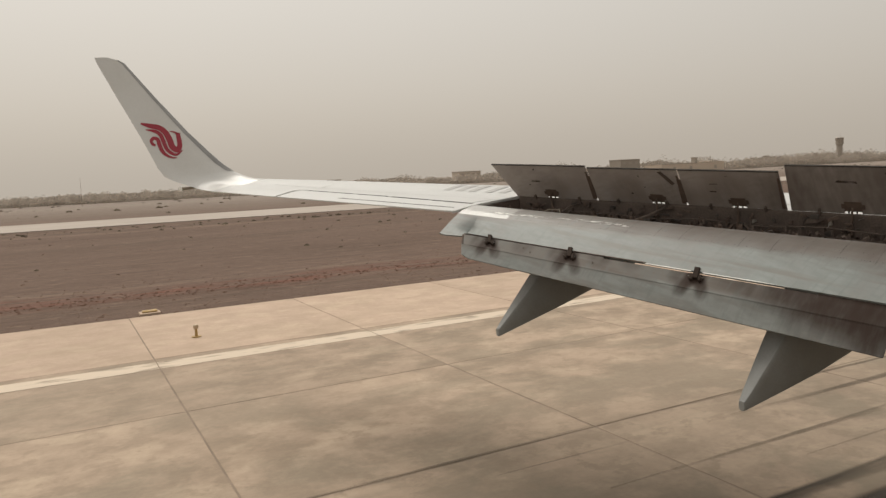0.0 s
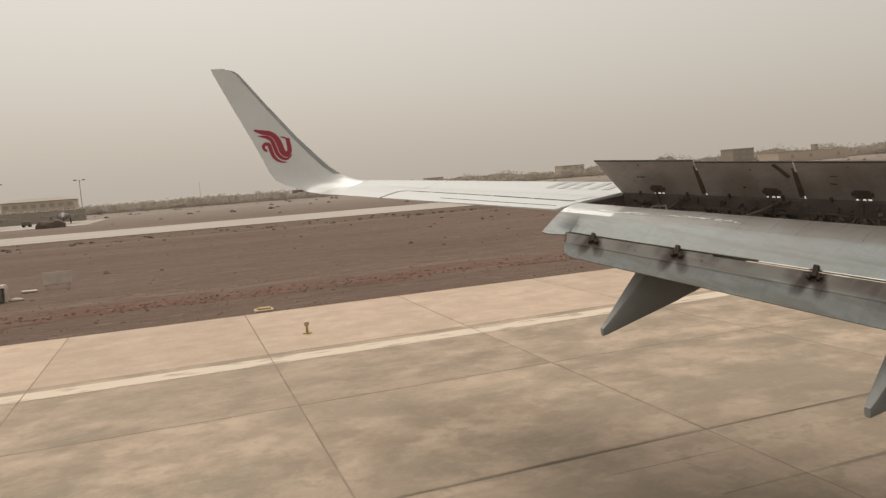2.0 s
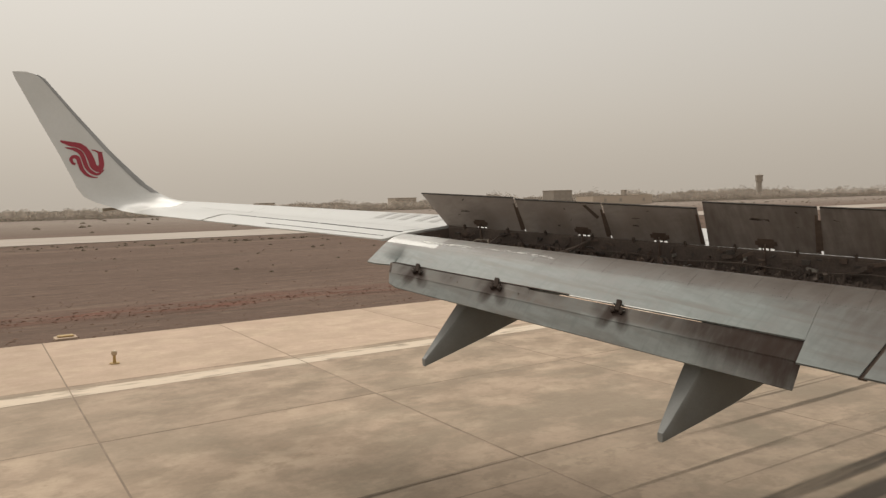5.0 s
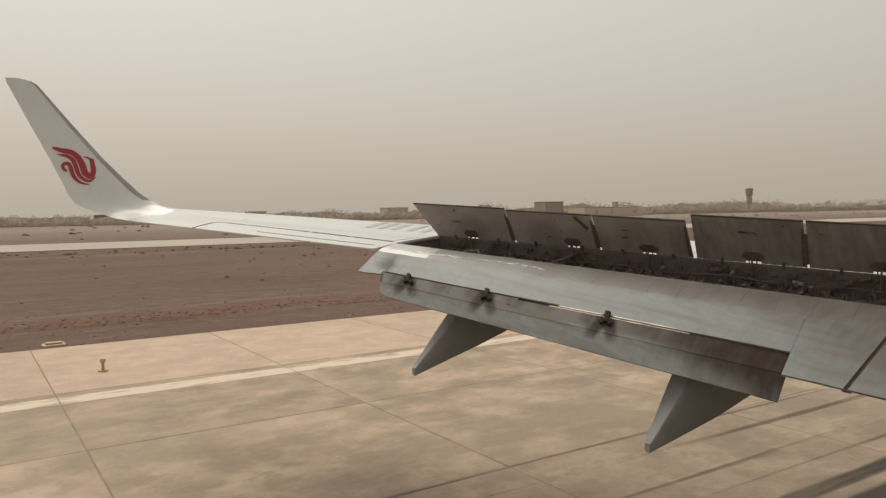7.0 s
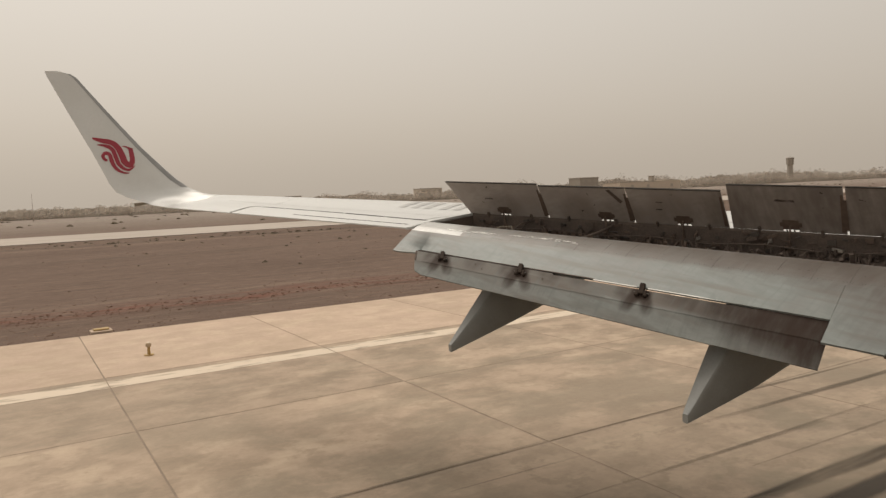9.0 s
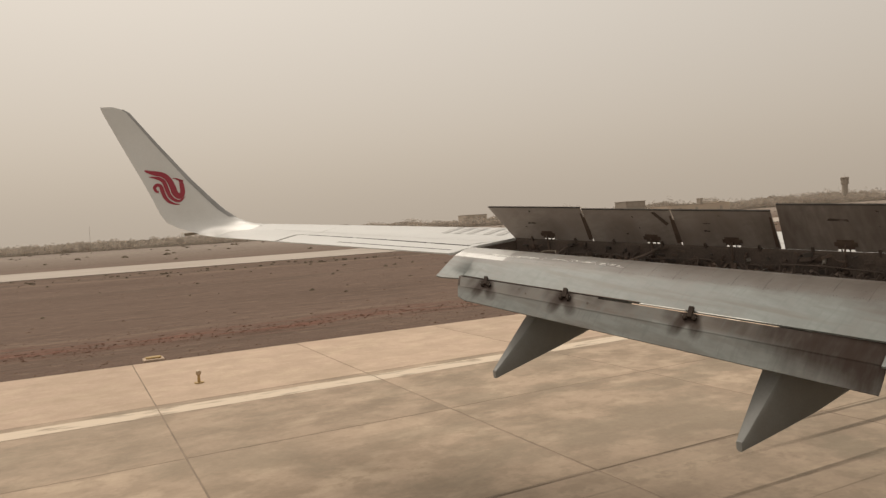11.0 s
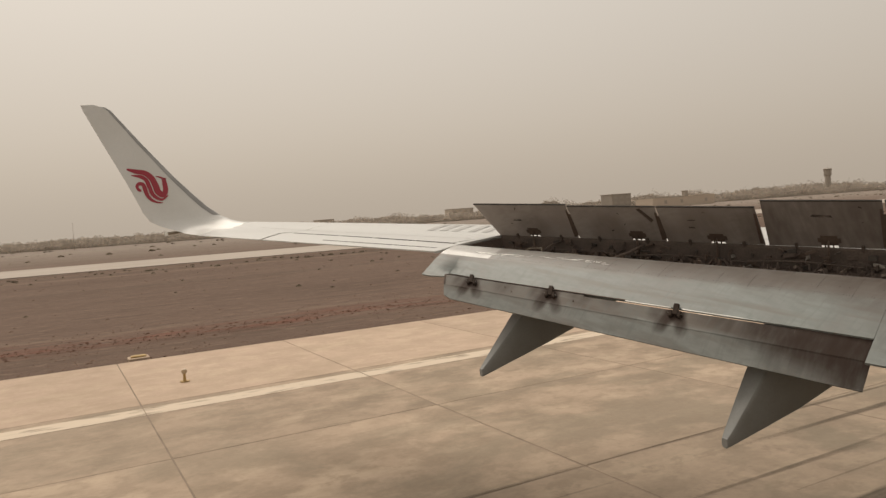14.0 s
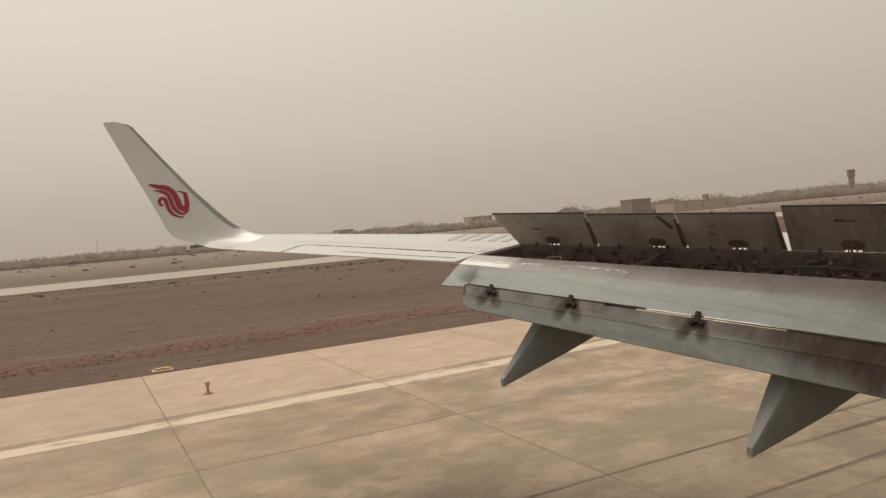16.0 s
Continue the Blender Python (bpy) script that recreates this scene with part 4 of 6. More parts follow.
# flap track fairings: tapering canoes that hang aft under the flap
def fairing(y, tip_x, tip_z, up, low, width):
    """up, low: slopes of the upper and lower edge ahead of the tip."""
    rings = []
    for s, wf in ((0.0, 0.19), (0.05, 0.27), (0.4, 0.58), (0.9, 0.9), (1.4, 1.0), (2.2, 0.95), (3.0, 0.6)):
        x = tip_x + s
        zt = min(tip_z + 0.10 + up * s, zw(y) - 0.40)
        zb = tip_z + low * s
        if s > 1.3:
            zb = tip_z + low * 1.3 + (s - 1.3) * 0.32
        zb = min(zb, zt - 0.04)
        w = width * wf / 2
        wt = w * 0.88
        r = min(0.026, (zt - zb) * 0.12)
        ring = [Vector((x, y + a, b)) for a, b in ((-wt, zt - r * 0.3), (-wt * 0.6, zt), (wt * 0.6, zt), (wt, zt - r * 0.3), (lerp(wt, w, 0.7), zt - r * 1.3), (w, zt - r * 2.2), (w, zb + r * 2.2), (w * 0.85, zb + r * 0.7), (w * 0.5, zb), (-w * 0.5, zb), (-w * 0.85, zb + r * 0.7), (-w, zb + r * 2.2), (-w, zt - r * 2.2), (-lerp(wt, w, 0.7), zt - r * 1.3))]
        if not rings:    # tip cut square
            mid = sum(ring, Vector()) / len(ring)
            rings += [[mid + (p - mid) * 0.88 - Vector((0.010, 0, 0)) for p in ring], [mid + (p - mid) * 0.97 - Vector((0.006, 0, 0)) for p in ring]]
        rings.append(ring)
    bm = bmesh.new()
    loft(bm, rings)
    part("flap_track_fairing", bm, FAIR, airliner, "grey tapered flap track fairing", smooth=True)


fairing(7.62, 4.415, 2.065, 0.98, 0.275, 0.34)
fairing(4.88, 5.39, 1.63, 1.14, 0.218, 0.38)


# spoilers, raised
def spoiler(y0, y1, back, rise, skew=0.0, braced=False, sealed=True, well=0.45):
    hinge = Vector((-0.359, 0.933, 0)).normalized()
    a = Vector((spoiler_hinge(y0), y0, zw(y0) + 0.005))
    b = Vector((spoiler_hinge(y1), y1, zw(y1) + 0.005))
    go = Vector((-0.933 * back, -0.359 * back, rise))
    h = (b - a)
    L = h.length
    hn = h.normalized()
    gn, D = go.normalized(), go.length
    n = hn.cross(gn).normalized()
    if n.x > 0:
        n = -n
    holder = new("spoiler")
    holder.parent = airliner

    def at(s, g, q=0.0):
        return a + hn * s + gn * g + n * q

    bm = bmesh.new()
    mid, w = L * well, 0.17
    # five plates leave a slot at the hinge for the actuator
    g0, g1 = 0.004, 0.028
    cells = [((0.004, g0), (mid - w / 2, g0), (mid - w / 2, g1), (0.004, g1)), ((mid + w / 2, g0), (L - 0.004, g0), (L - 0.004 + skew * 0.05, g1), (mid + w / 2, g1)),
             ((0.004, g1), (mid - w / 2, g1), (mid - w / 2, D), (0.004, D)), ((mid - w / 2, g1), (mid + w / 2, g1), (mid + w / 2, D), (mid - w / 2, D)), ((mid + w / 2, g1), (L - 0.004 + skew * 0.05, g1), (L - 0.004 + skew, D), (mid + w / 2, D))]
    for c in cells:
        lo = [at(s, g, 0.0) for s, g in c]
        hi = [at(s, g, -0.018 + 0.010 * g / D) for s, g in c]
        loft(bm, [lo, hi])
    bmesh.ops.remove_doubles(bm, verts=bm.verts, dist=0.0005)
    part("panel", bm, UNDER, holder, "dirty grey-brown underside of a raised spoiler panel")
    bm = bmesh.new()
    for c in cells:
        c = [(min(max(s, 0.02), L - 0.02 + skew * g / D), g) for s, g in c]
        loft(bm, [[at(s, g, -0.020 + 0.010 * g / D) for s, g in c], [at(s, g, -0.023 + 0.010 * g / D) for s, g in c]])
    part("top_skin", bm, WHITE, holder, "white top skin")
    bm = bmesh.new()
    slab_between(bm, [at(0.004, D - 0.006, 0.003), at(L - 0.004 + skew, D - 0.006, 0.003), at(L - 0.004 + skew, D + 0.006, 0.003), at(0.004, D + 0.006, 0.003)], 0.02, n)
    part("edge_seal", bm, SEAM, holder)
    # ribs at the ends, stains
    bm = bmesh.new()
    slab_between(bm, [at(0.010, 0.03, 0.006), at(0.050, 0.03, 0.006), at(0.034, D * 0.84, 0.004), at(0.010, D * 0.84, 0.004)], 0.012, n)
    part("end_seal", bm, RUSTY, holder)
    # raised plate, coloured dark for the shade inside the actuator recess
    bm = bmesh.new()
    box(bm, -0.12, 0.11, 0.036, 0.150, 0.0, 0.006, Matrix.Translation(at(mid, 0)) @ Matrix((hn, gn, n)).transposed().to_4x4())
    bmesh.ops.bevel(bm, geom=[e for e in bm.edges if abs((e.verts[0].co - e.verts[1].co).normalized().dot(n)) > 0.9], offset=0.03, segments=2, affect='EDGES')
    part("actuator_well", bm, RUSTY, holder)
    for s in (mid - 0.035, mid + 0.045):
        bm = bmesh.new()
        slab_between(bm, [at(s - 0.006, 0.0, 0.004), at(s + 0.006, 0.0, 0.004), at(s + 0.006, 0.05, 0.004), at(s - 0.006, 0.05, 0.004)], 0.012, n)
        part("slot_lug", bm, DARK, holder)
    if braced:
        bm = bmesh.new()
        slab_between(bm, [at(L * 0.06, D * 0.62, 0.006), at(L * 0.09, D * 0.56, 0.006), at(L * 0.21, D * 0.93, 0.005), at(L * 0.17, D * 0.95, 0.005)], 0.006, n)
        part("brace", bm, DARK, holder)
    # seal strip over the gap to the next spoiler
    if sealed:
        bm = bmesh.new()
        slab_between(bm, [at(-0.022, 0.05, 0.009), at(0.016, 0.05, 0.009), at(0.016, D * 0.74, 0.007), at(-0.022, D * 0.74, 0.007)], 0.004, n)
        part("gap_seal", bm, RUSTY, holder)
    bm = bmesh.new()
    tube(bm, [at(mid, 0.09, 0.02), at(mid + 0.01, -0.05, 0.07), at(mid + 0.02, -0.20, 0.12)], [0.010, 0.014, 0.032])
    part("actuator_rod", bm, RUSTY, holder)
    marks = random.Random(int(y0 * 100))
    for _ in range(3):
        s, g = marks.uniform(0.12, 0.9) * L, marks.uniform(0.15, 0.9) * D
        wide, tall, lean = marks.choice((0.015, 0.04, 0.10)) * marks.uniform(0.6, 1.3), marks.uniform(0.004, 0.014), marks.uniform(-0.02, 0.02)
        bm = bmesh.new()
        slab_between(bm, [at(s - wide, g - tall + lean, 0.003), at(s + wide, g - tall, 0.003), at(s + wide * 0.8, g + tall, 0.003), at(s - wide * 0.9, g + tall + lean, 0.003)], 0.001, n)
        part("scuff", bm, SCUFF, holder)
    for s in (0.2 * L, 0.75 * L):
        bm = bmesh.new()
        box(bm, -0.012, 0.012, -0.05, 0.05, -0.01, 0.03, Matrix.Translation(at(s, 0)) @ Matrix((hn, gn, n)).transposed().to_4x4())
        part("hinge_lug", bm, DARK, holder)
    return holder


for y0, y1, back, rise, skew, well in ((8.00, 9.22, 0.28, 0.475, 0.24, 0.53), (6.835, 7.985, 0.28, 0.455, 0, 0.30), (5.735, 6.82, 0.30, 0.455, 0, 0.46), (4.585, 5.70, 0.24, 0.525, 0, 0.47), (3.40, 4.57, 0.24, 0.525, 0, 0.45), (2.2, 3.36, 0.24, 0.525, 0, 0.45)):
    spoiler(y0, y1, back, rise, skew, y0 == 6.835, y0 != 5.735, well)

# the open bay under the spoilers
bay = new("spoiler_bay")
bay.parent = airliner
tagged(bay, "dark open bay with brackets, rods and tubes")


def bay_floor(y, f):
    """f: 0 at the spar, 1 under the flap's nose."""
    x = lerp(spoiler_hinge(y), span(TOP_A, TOP_B, y).x + 0.10, f)
    return Vector((x, y, lerp(zw(y) - 0.26, span(TOP_A, TOP_B, y).z - 0.12, f)))


bm = bmesh.new()
rows = [[bay_floor(y, f) for f in (0, 0.33, 0.66, 1.0)] for y in (1.8, 3.5, 5.0, 6.5, 8.0, 9.0)]
loft(bm, [r + [p + Vector((0, 0, -0.02)) for p in reversed(r)] for r in rows])
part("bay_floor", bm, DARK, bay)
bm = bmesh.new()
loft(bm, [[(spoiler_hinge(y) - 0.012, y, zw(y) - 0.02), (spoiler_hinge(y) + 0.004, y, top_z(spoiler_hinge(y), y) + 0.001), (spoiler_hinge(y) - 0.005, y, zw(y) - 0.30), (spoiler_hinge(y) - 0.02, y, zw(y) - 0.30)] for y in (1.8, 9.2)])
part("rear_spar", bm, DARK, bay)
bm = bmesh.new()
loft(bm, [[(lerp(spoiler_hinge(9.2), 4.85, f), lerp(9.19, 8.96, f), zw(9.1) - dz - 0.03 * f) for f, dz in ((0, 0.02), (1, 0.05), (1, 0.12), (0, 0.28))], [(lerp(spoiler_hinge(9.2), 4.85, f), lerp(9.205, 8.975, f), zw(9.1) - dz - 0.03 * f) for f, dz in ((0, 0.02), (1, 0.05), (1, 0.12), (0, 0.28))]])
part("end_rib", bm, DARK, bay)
rng = random.Random(5)
for k in range(240):
    y = lerp(2.2, 8.9, (k + rng.random() * 0.6) / 240)
    p = bay_floor(y, rng.uniform(0.1, 0.85))
    bm = bmesh.new()
    hgt = rng.uniform(0.03, 0.13)
    wx, wy = rng.uniform(0.006, 0.022), rng.uniform(0.006, 0.025)
    box(bm, -wx, wx, -wy, wy, 0, hgt, Matrix.Translation(p) @ pose(0, 0, 0, rng.uniform(-70, 70), rng.uniform(-60, 60), rng.uniform(-60, 60)))
    box(bm, -wx * 0.6, wx * 1.4, -wy * 0.4, wy * 0.4, hgt * 0.6, hgt * 1.15, Matrix.Translation(p))
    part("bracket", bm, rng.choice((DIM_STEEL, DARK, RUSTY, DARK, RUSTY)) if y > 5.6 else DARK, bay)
for k in range(170):
    y = lerp(2.3, 9.0, (k + rng.random()) / 170)
    p = Vector((spoiler_hinge(y) - rng.uniform(0.015, 0.09), y, zw(y) - rng.uniform(0.03, 0.26)))
    a, b, c = rng.uniform(0.006, 0.02), rng.uniform(0.01, 0.06), rng.uniform(0.004, 0.028)
    bm = bmesh.new()
    box(bm, -a, a, -b, b, -c, c, Matrix.Translation(p) @ pose(0, 0, 0, rng.uniform(-25, 25), 0, 21 + rng.uniform(-20, 20)))
    if k % 3 == 0:
        tube(bm, [p + Vector((-a, -b, 0)), p + Vector((-a - 0.03, -b * 0.3, -0.02)), p + Vector((-a - 0.02, b, -0.06))], 0.007, 5)
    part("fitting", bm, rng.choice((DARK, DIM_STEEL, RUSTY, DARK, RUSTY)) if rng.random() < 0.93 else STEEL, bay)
for k in range(2):
    y = lerp(6.5, 8.6, (k + rng.random()) / 2)
    bm = bmesh.new()
    a, b = bay_floor(y, 0.02) + Vector((0, 0, 0.22)), bay_floor(y - rng.uniform(-0.1, 0.25), rng.uniform(0.5, 0.95)) + Vector((0, 0, 0.08))
    tube(bm, [a, a.lerp(b, 0.5) + Vector((0, 0, rng.uniform(-0.02, 0.05))), b], rng.uniform(0.008, 0.022))
    part("push_rod", bm, DARK, bay)
for f, r, mat in ((0.15, 0.009, DARK),):
    bm = bmesh.new()
    tube(bm, [bay_floor(y, f) + Vector((0, 0, 0.10 + 0.02 * math.sin(y * 5))) for y in [2.0 + 0.3 * i for i in range(24)]], r, 6)
    part("hydraulic_line", bm, mat, bay)
bm = bmesh.new()
loft(bm, [[bay_floor(y, 0.80) + Vector((dx, 0, 0.085 + dz)) for dx, dz in ((-0.012, 0), (0.012, 0), (0.012, 0.03), (-0.012, 0.03))] for y in (5.2, 6.2, 7.2, 8.1)])
rail = part("rail", bm, RUSTY, bay, "brown rail with bolts")
for k in range(26):
    y = 5.25 + 0.11 * k
    p = bay_floor(y, 0.80) + Vector((-0.016, 0, 0.10))
    bm = bmesh.new()
    box(bm, -0.006, 0.006, -0.008, 0.008, -0.008, 0.008, Matrix.Translation(p))
    part("bolt", bm, DARK, rail)
bm = bmesh.new()
tube(bm, [bay_floor(8.25, 0.7) + Vector((0, 0, 0.03)), bay_floor(8.22, 0.55) + Vector((0, 0, 0.13)), bay_floor(8.1, 0.5) + Vector((0, 0, 0.14)), bay_floor(8.0, 0.6) + Vector((0, 0, 0.06)), bay_floor(7.85, 0.62) + Vector((0, 0, 0.09)), bay_floor(7.6, 0.5) + Vector((0, 0, 0.09))], 0.008, 6)
part("looped_hose", bm, BRASSY, bay, "pale looped hose")


# seams on the wing's skin
def seam(points, width=0.012, mat=SEAM, name="panel_seam"):
    bm = bmesh.new()
    pts = [Vector((x, y, 0)) for x, y in points]
    fine = [pts[0].lerp(pts[1], k / 12) for k in range(13)]
    d = (pts[1] - pts[0]).normalized()
    side = Vector((-d.y, d.x, 0)) * width / 2
    rows = []
    for p in fine:
        a, b = p + side, p - side
        rows.append([(a.x, a.y, top_z(a.x, a.y) + 0.004), (b.x, b.y, top_z(b.x, b.y) + 0.004)])
    loft(bm, rows, caps=False, closed=False)
    part(name, bm, mat, airliner)


seam([(spoiler_hinge(9.4) + 0.32, 9.4), (spoiler_hinge(2) + 0.34, 2)], 0.022, LETTER)
seam([(spoiler_hinge(9.0) + 0.09, 9.0), (spoiler_hinge(2) + 0.09, 2)], 0.010, LETTER)
seam([(aileron_hinge(9.3) + 0.42, 9.3), (aileron_hinge(14.3) + 0.30, 14.3)], 0.010, LETTER)
seam([(trail(13.0), 13.0), (aileron_hinge(13.0) + 0.02, 13.02)], 0.02)
seam([(lead(6.3) - 0.35, 6.3), (spoiler_hinge(7.3) + 0.34, 7.3)], 0.014, LETTER)
# marking: eight slanted blocks of grey paint stand for the lettering
BASE_A, BASE_B = Vector((5.40, 10.62, 0)), Vector((6.95, 6.95, 0))
for k in range(8):
    f0 = [0.0, 0.125, 0.205, 0.40, 0.525, 0.65, 0.73, 0.875][k]
    wid = [0.105, 0.05, 0.105, 0.105, 0.105, 0.05, 0.125, 0.11][k]
    holder = new("marking_block")
    holder.parent = airliner
    for s0, s1 in (((0, 0.30), (0.60, 0.90)) if wid > 0.06 else ((0, 0.62),)):
        quad = []
        for s, v in ((s0, 0), (s1, 0), (s1, 1), (s0, 1)):
            p = BASE_A.lerp(BASE_B, f0 + wid * s) + Vector((0.40 * v, 0.10 * v, 0))
            quad.append(p)
        bm = bmesh.new()
        loft(bm, [[Vector((q.x, q.y, top_z(q.x, q.y) + 0.005)) for q in (quad[0].lerp(quad[3], i / 5), quad[1].lerp(quad[2], i / 5))] for i in range(6)], caps=False, closed=False)
        part("stroke", bm, LETTER, holder)
# vortex tabs along the leading edge
for k in range(9):
    y = 8.9 - 0.75 * k
    x = lead(y) - 0.16 * (lead(y) - trail(y))
    bm = bmesh.new()
    loft(bm, [[(x + dx, y - 0.006, top_z(x, y) + dz) for dx, dz in ((-0.03, 0), (0.03, 0), (-0.03, 0.035))], [(x + dx, y + 0.006, top_z(x, y) + dz) for dx, dz in ((-0.03, 0), (0.03, 0), (-0.03, 0.035))]])
    part("vortex_tab", bm, GREY, airliner)

# fuselage and wheels carry the wing
bm = bmesh.new()
rings = []
for x, r in ((-13, 0.7), (-11, 1.35), (-8, 1.8), (-5, 1.9), (14, 1.9), (16, 1.7), (18, 1.2), (19, 0.5)):
    rings.append([(x, -2.12 + r * math.cos(k * math.tau / 40), 3.55 + r * math.sin(k * math.tau / 40)) for k in range(40)])
loft(bm, rings)
part("fuselage", bm, WHITE, airliner, smooth=True)
for gx, gy, gz in ((4.2, 0.6, 0.41), (4.2, -4.84, 0.41), (15.5, -2.12, 0.50)):
    gear = new("landing_gear")
    gear.parent = airliner
    bm = bmesh.new()
    tube(bm, [(gx, gy, gz), (gx, gy, 2.75 if gx < 10 else 2.0)], 0.09, 12)
    part("strut", bm, STEEL, gear)
    for s in (-1, 1):
        bm = bmesh.new()
        tube(bm, [(gx, gy + s * 0.14, gz), (gx, gy + s * 0.18, gz), (gx, gy + s * 0.36, gz), (gx, gy + s * 0.40, gz)], [0.45, 0.56, 0.56, 0.45], 28)
        part("wheel", bm, RUBBER, gear)

# white side stripe in worn lengths
for i in range(-12, 110):
    x = X0 + i * SLAB_X
    bm = bmesh.new()
    box(bm, x + 0.012, x + SLAB_X - 0.012, LINE_Y - 0.38, LINE_Y + 0.38, 0.0035, 0.005)
    ob = thing("side_stripe", bm, LINE, "worn white painted runway side stripe", "marking", "side stripe lengths", "structure")
# far parallel taxiway
bm = bmesh.new()
box(bm, -900, 2400, 105.5, 133.0, -0.2, 0.03)
thing("taxiway", bm, TAXI, "pale concrete taxiway parallel to the runway", "taxiway", kind="structure")

# dark rubber streaks left by wheels
rng = random.Random(21)
for y, w, x, run in ((9.5, 0.16, -3, 22), (8.6, 0.24, 5, 40), (7.4, 0.42, 6, 60), (6.75, 0.30, 9, 60), (6.1, 0.5, -2, 70), (5.55, 0.55, -9, 80), (4.9, 0.8, -9, 80), (4.1, 0.9, -9, 80), (3.2, 1.0, -9, 80)):
    n = 40
    verts = []
    for i in range(n + 1):
        f = i / n
        ww = w * min(1.0, 0.12 + f * 4, 0.10 + (1 - f) * 3) * rng.uniform(0.85, 1.1)
        xx, yy = x + f * run, y - 0.012 * f * run + 0.04 * math.sin(f * 9 + y)
        verts += [(xx, yy - ww / 2, 0.0035), (xx, yy + ww / 2, 0.0035)]
    me = bpy.data.meshes.new("tyre_mark")
    me.from_pydata(verts, [], [(2 * i, 2 * i + 2, 2 * i + 3, 2 * i + 1) for i in range(n)])
    layer = me.uv_layers.new(name="across")
    for k, loop in enumerate(me.loops):
        layer.data[k].uv = (verts[loop.vertex_index][0], loop.vertex_index % 2)
    me.materials.append(HEAVY_RUBBER if y < 6.4 else RUBBER_MARK)
    tagged(new("tyre_mark", me), "dark rubber tyre streak on the concrete runway", "marking", "tyre streaks", "structure")


# ---- verge: scrub, clods, lamps ----
def scatter(name, count, area, size, mat, label, seed, flat=0.5):
    """Many small lumps with uneven outlines on the dirt, in one mesh."""
    r = random.Random(seed)
    verts, faces = [], []
    for _ in range(count):
        x, y = area(r)
        s = size * r.uniform(0.35, 1.0) ** 2 * 1.6
        n0 = len(verts)
        sides = 5
        for ring, (rad, h) in enumerate(((1.0, -0.1), (0.8, 0.5), (0.25, 1.0))):
            for k in range(sides):
                a = (k + 0.5 * ring + r.uniform(-0.25, 0.25)) * math.tau / sides
                q = rad * s * r.uniform(0.7, 1.25)
                verts.append((x + q * math.cos(a) * 1.3, y + q * math.sin(a), -0.06 + h * s * flat * r.uniform(0.7, 1.2)))
        for ring in range(2):
            for k in range(sides):
                a, b = n0 + ring * sides + k, n0 + ring * sides + (k + 1) % sides
                faces.append((a, b, b + sides, a + sides))
        faces.append(tuple(n0 + 2 * sides + k for k in range(sides)))
    me = bpy.data.meshes.new(name)
    me.from_pydata(verts, [], faces)
    me.materials.append(mat)
    return tagged(new(name, me), label, name.split("_")[-1], kind="stuff")


scatter("dirt_clods", 1300, lambda r: (r.uniform(-40, 120), EDGE_Y + 0.4 + 70 * r.random() ** 1.6), 0.065, STONE, "loose brown clods scattered on the dirt verge", 3)
scatter("verge_crumbs", 3200, lambda r: (r.uniform(-12, 60), EDGE_Y + 0.1 + 11 * r.random() ** 1.3), 0.035, STONE, "fine crumbled soil beside the runway edge", 8)
scatter("rut_clods", 2600, lambda r: (7 * r.randint(-3, 12) + r.gauss(0, 2.6), r.gauss(32.5, 0.75)), 0.050, REDCLOD, "broken reddish clods along a rut", 4)
scatter("dry_scrub", 260, lambda r: (r.uniform(-30, 160), r.gauss(93, 1.8) + 2.5 * math.sin(r.random() * 6)), 0.20, SCRUB, "low dark dry scrub in a line on the dirt", 5, 0.7)
scatter("sparse_scrub", 420, lambda r: (r.uniform(-50, 200), r.uniform(45, 104)), 0.16, SCRUB, "sparse low dry scrub on the dirt", 6, 0.7)
scatter("far_scrub", 420, lambda r: (r.uniform(-120, 700), r.uniform(140, 370)), 0.55, SCRUB, "sparse grey-brown scrub beyond the taxiway", 12, 0.6)


def edge_light(x, y):
    base = empty("runway_light", "yellow runway edge light on a short stem", "light", (x, y, 0.0), "runway edge lights")
    bm = bmesh.new()
    tube(bm, [(0, 0, 0.0), (0, 0, 0.03)], 0.13, 14)
    part("base_plate", bm, YELLOW, base)
    bm = bmesh.new()
    tube(bm, [(0, 0, 0.03), (0, 0, 0.22), (0, 0, 0.24)], [0.045, 0.035, 0.06], 10)
    part("stem", bm, YELLOW, base)
    bm = bmesh.new()
    tube(bm, [(0, 0, 0.24), (0, 0, 0.30), (0, 0, 0.35), (0, 0, 0.37)], [0.07, 0.078, 0.065, 0.025], 14)
    part("lens", bm, DUSTLENS, base, "dusty amber glass lens", smooth=True)
    return base


lamp = edge_light(3.13, 21.75)
for k in range(1, 6):
    copy_thing(lamp, Matrix.Translation((3.13 + 60 * k, 21.75, 0.0)))


def junction_box(x, y):
    bm = bmesh.new()
    box(bm, -0.34, 0.34, -0.30, 0.30, -0.2, 0.03)
    bmesh.ops.bevel(bm, geom=list(bm.edges), offset=0.015, segments=1, affect='EDGES')
    ob = thing("cable_pit", bm, SHOULDER, "dusty concrete cable pit with a yellow lid beside the runway", "pit", "cable pits")
    bm = bmesh.new()
    box(bm, -0.25, 0.25, -0.14, 0.14, 0.03, 0.09)
    bmesh.ops.bevel(bm, geom=list(bm.edges), offset=0.02, segments=1, affect='EDGES')
    part("lid", bm, YELLOW, ob)
    ob.matrix_world = pose(x, y, -0.02)
    return ob


pit = junction_box(2.5, EDGE_Y + 0.8)
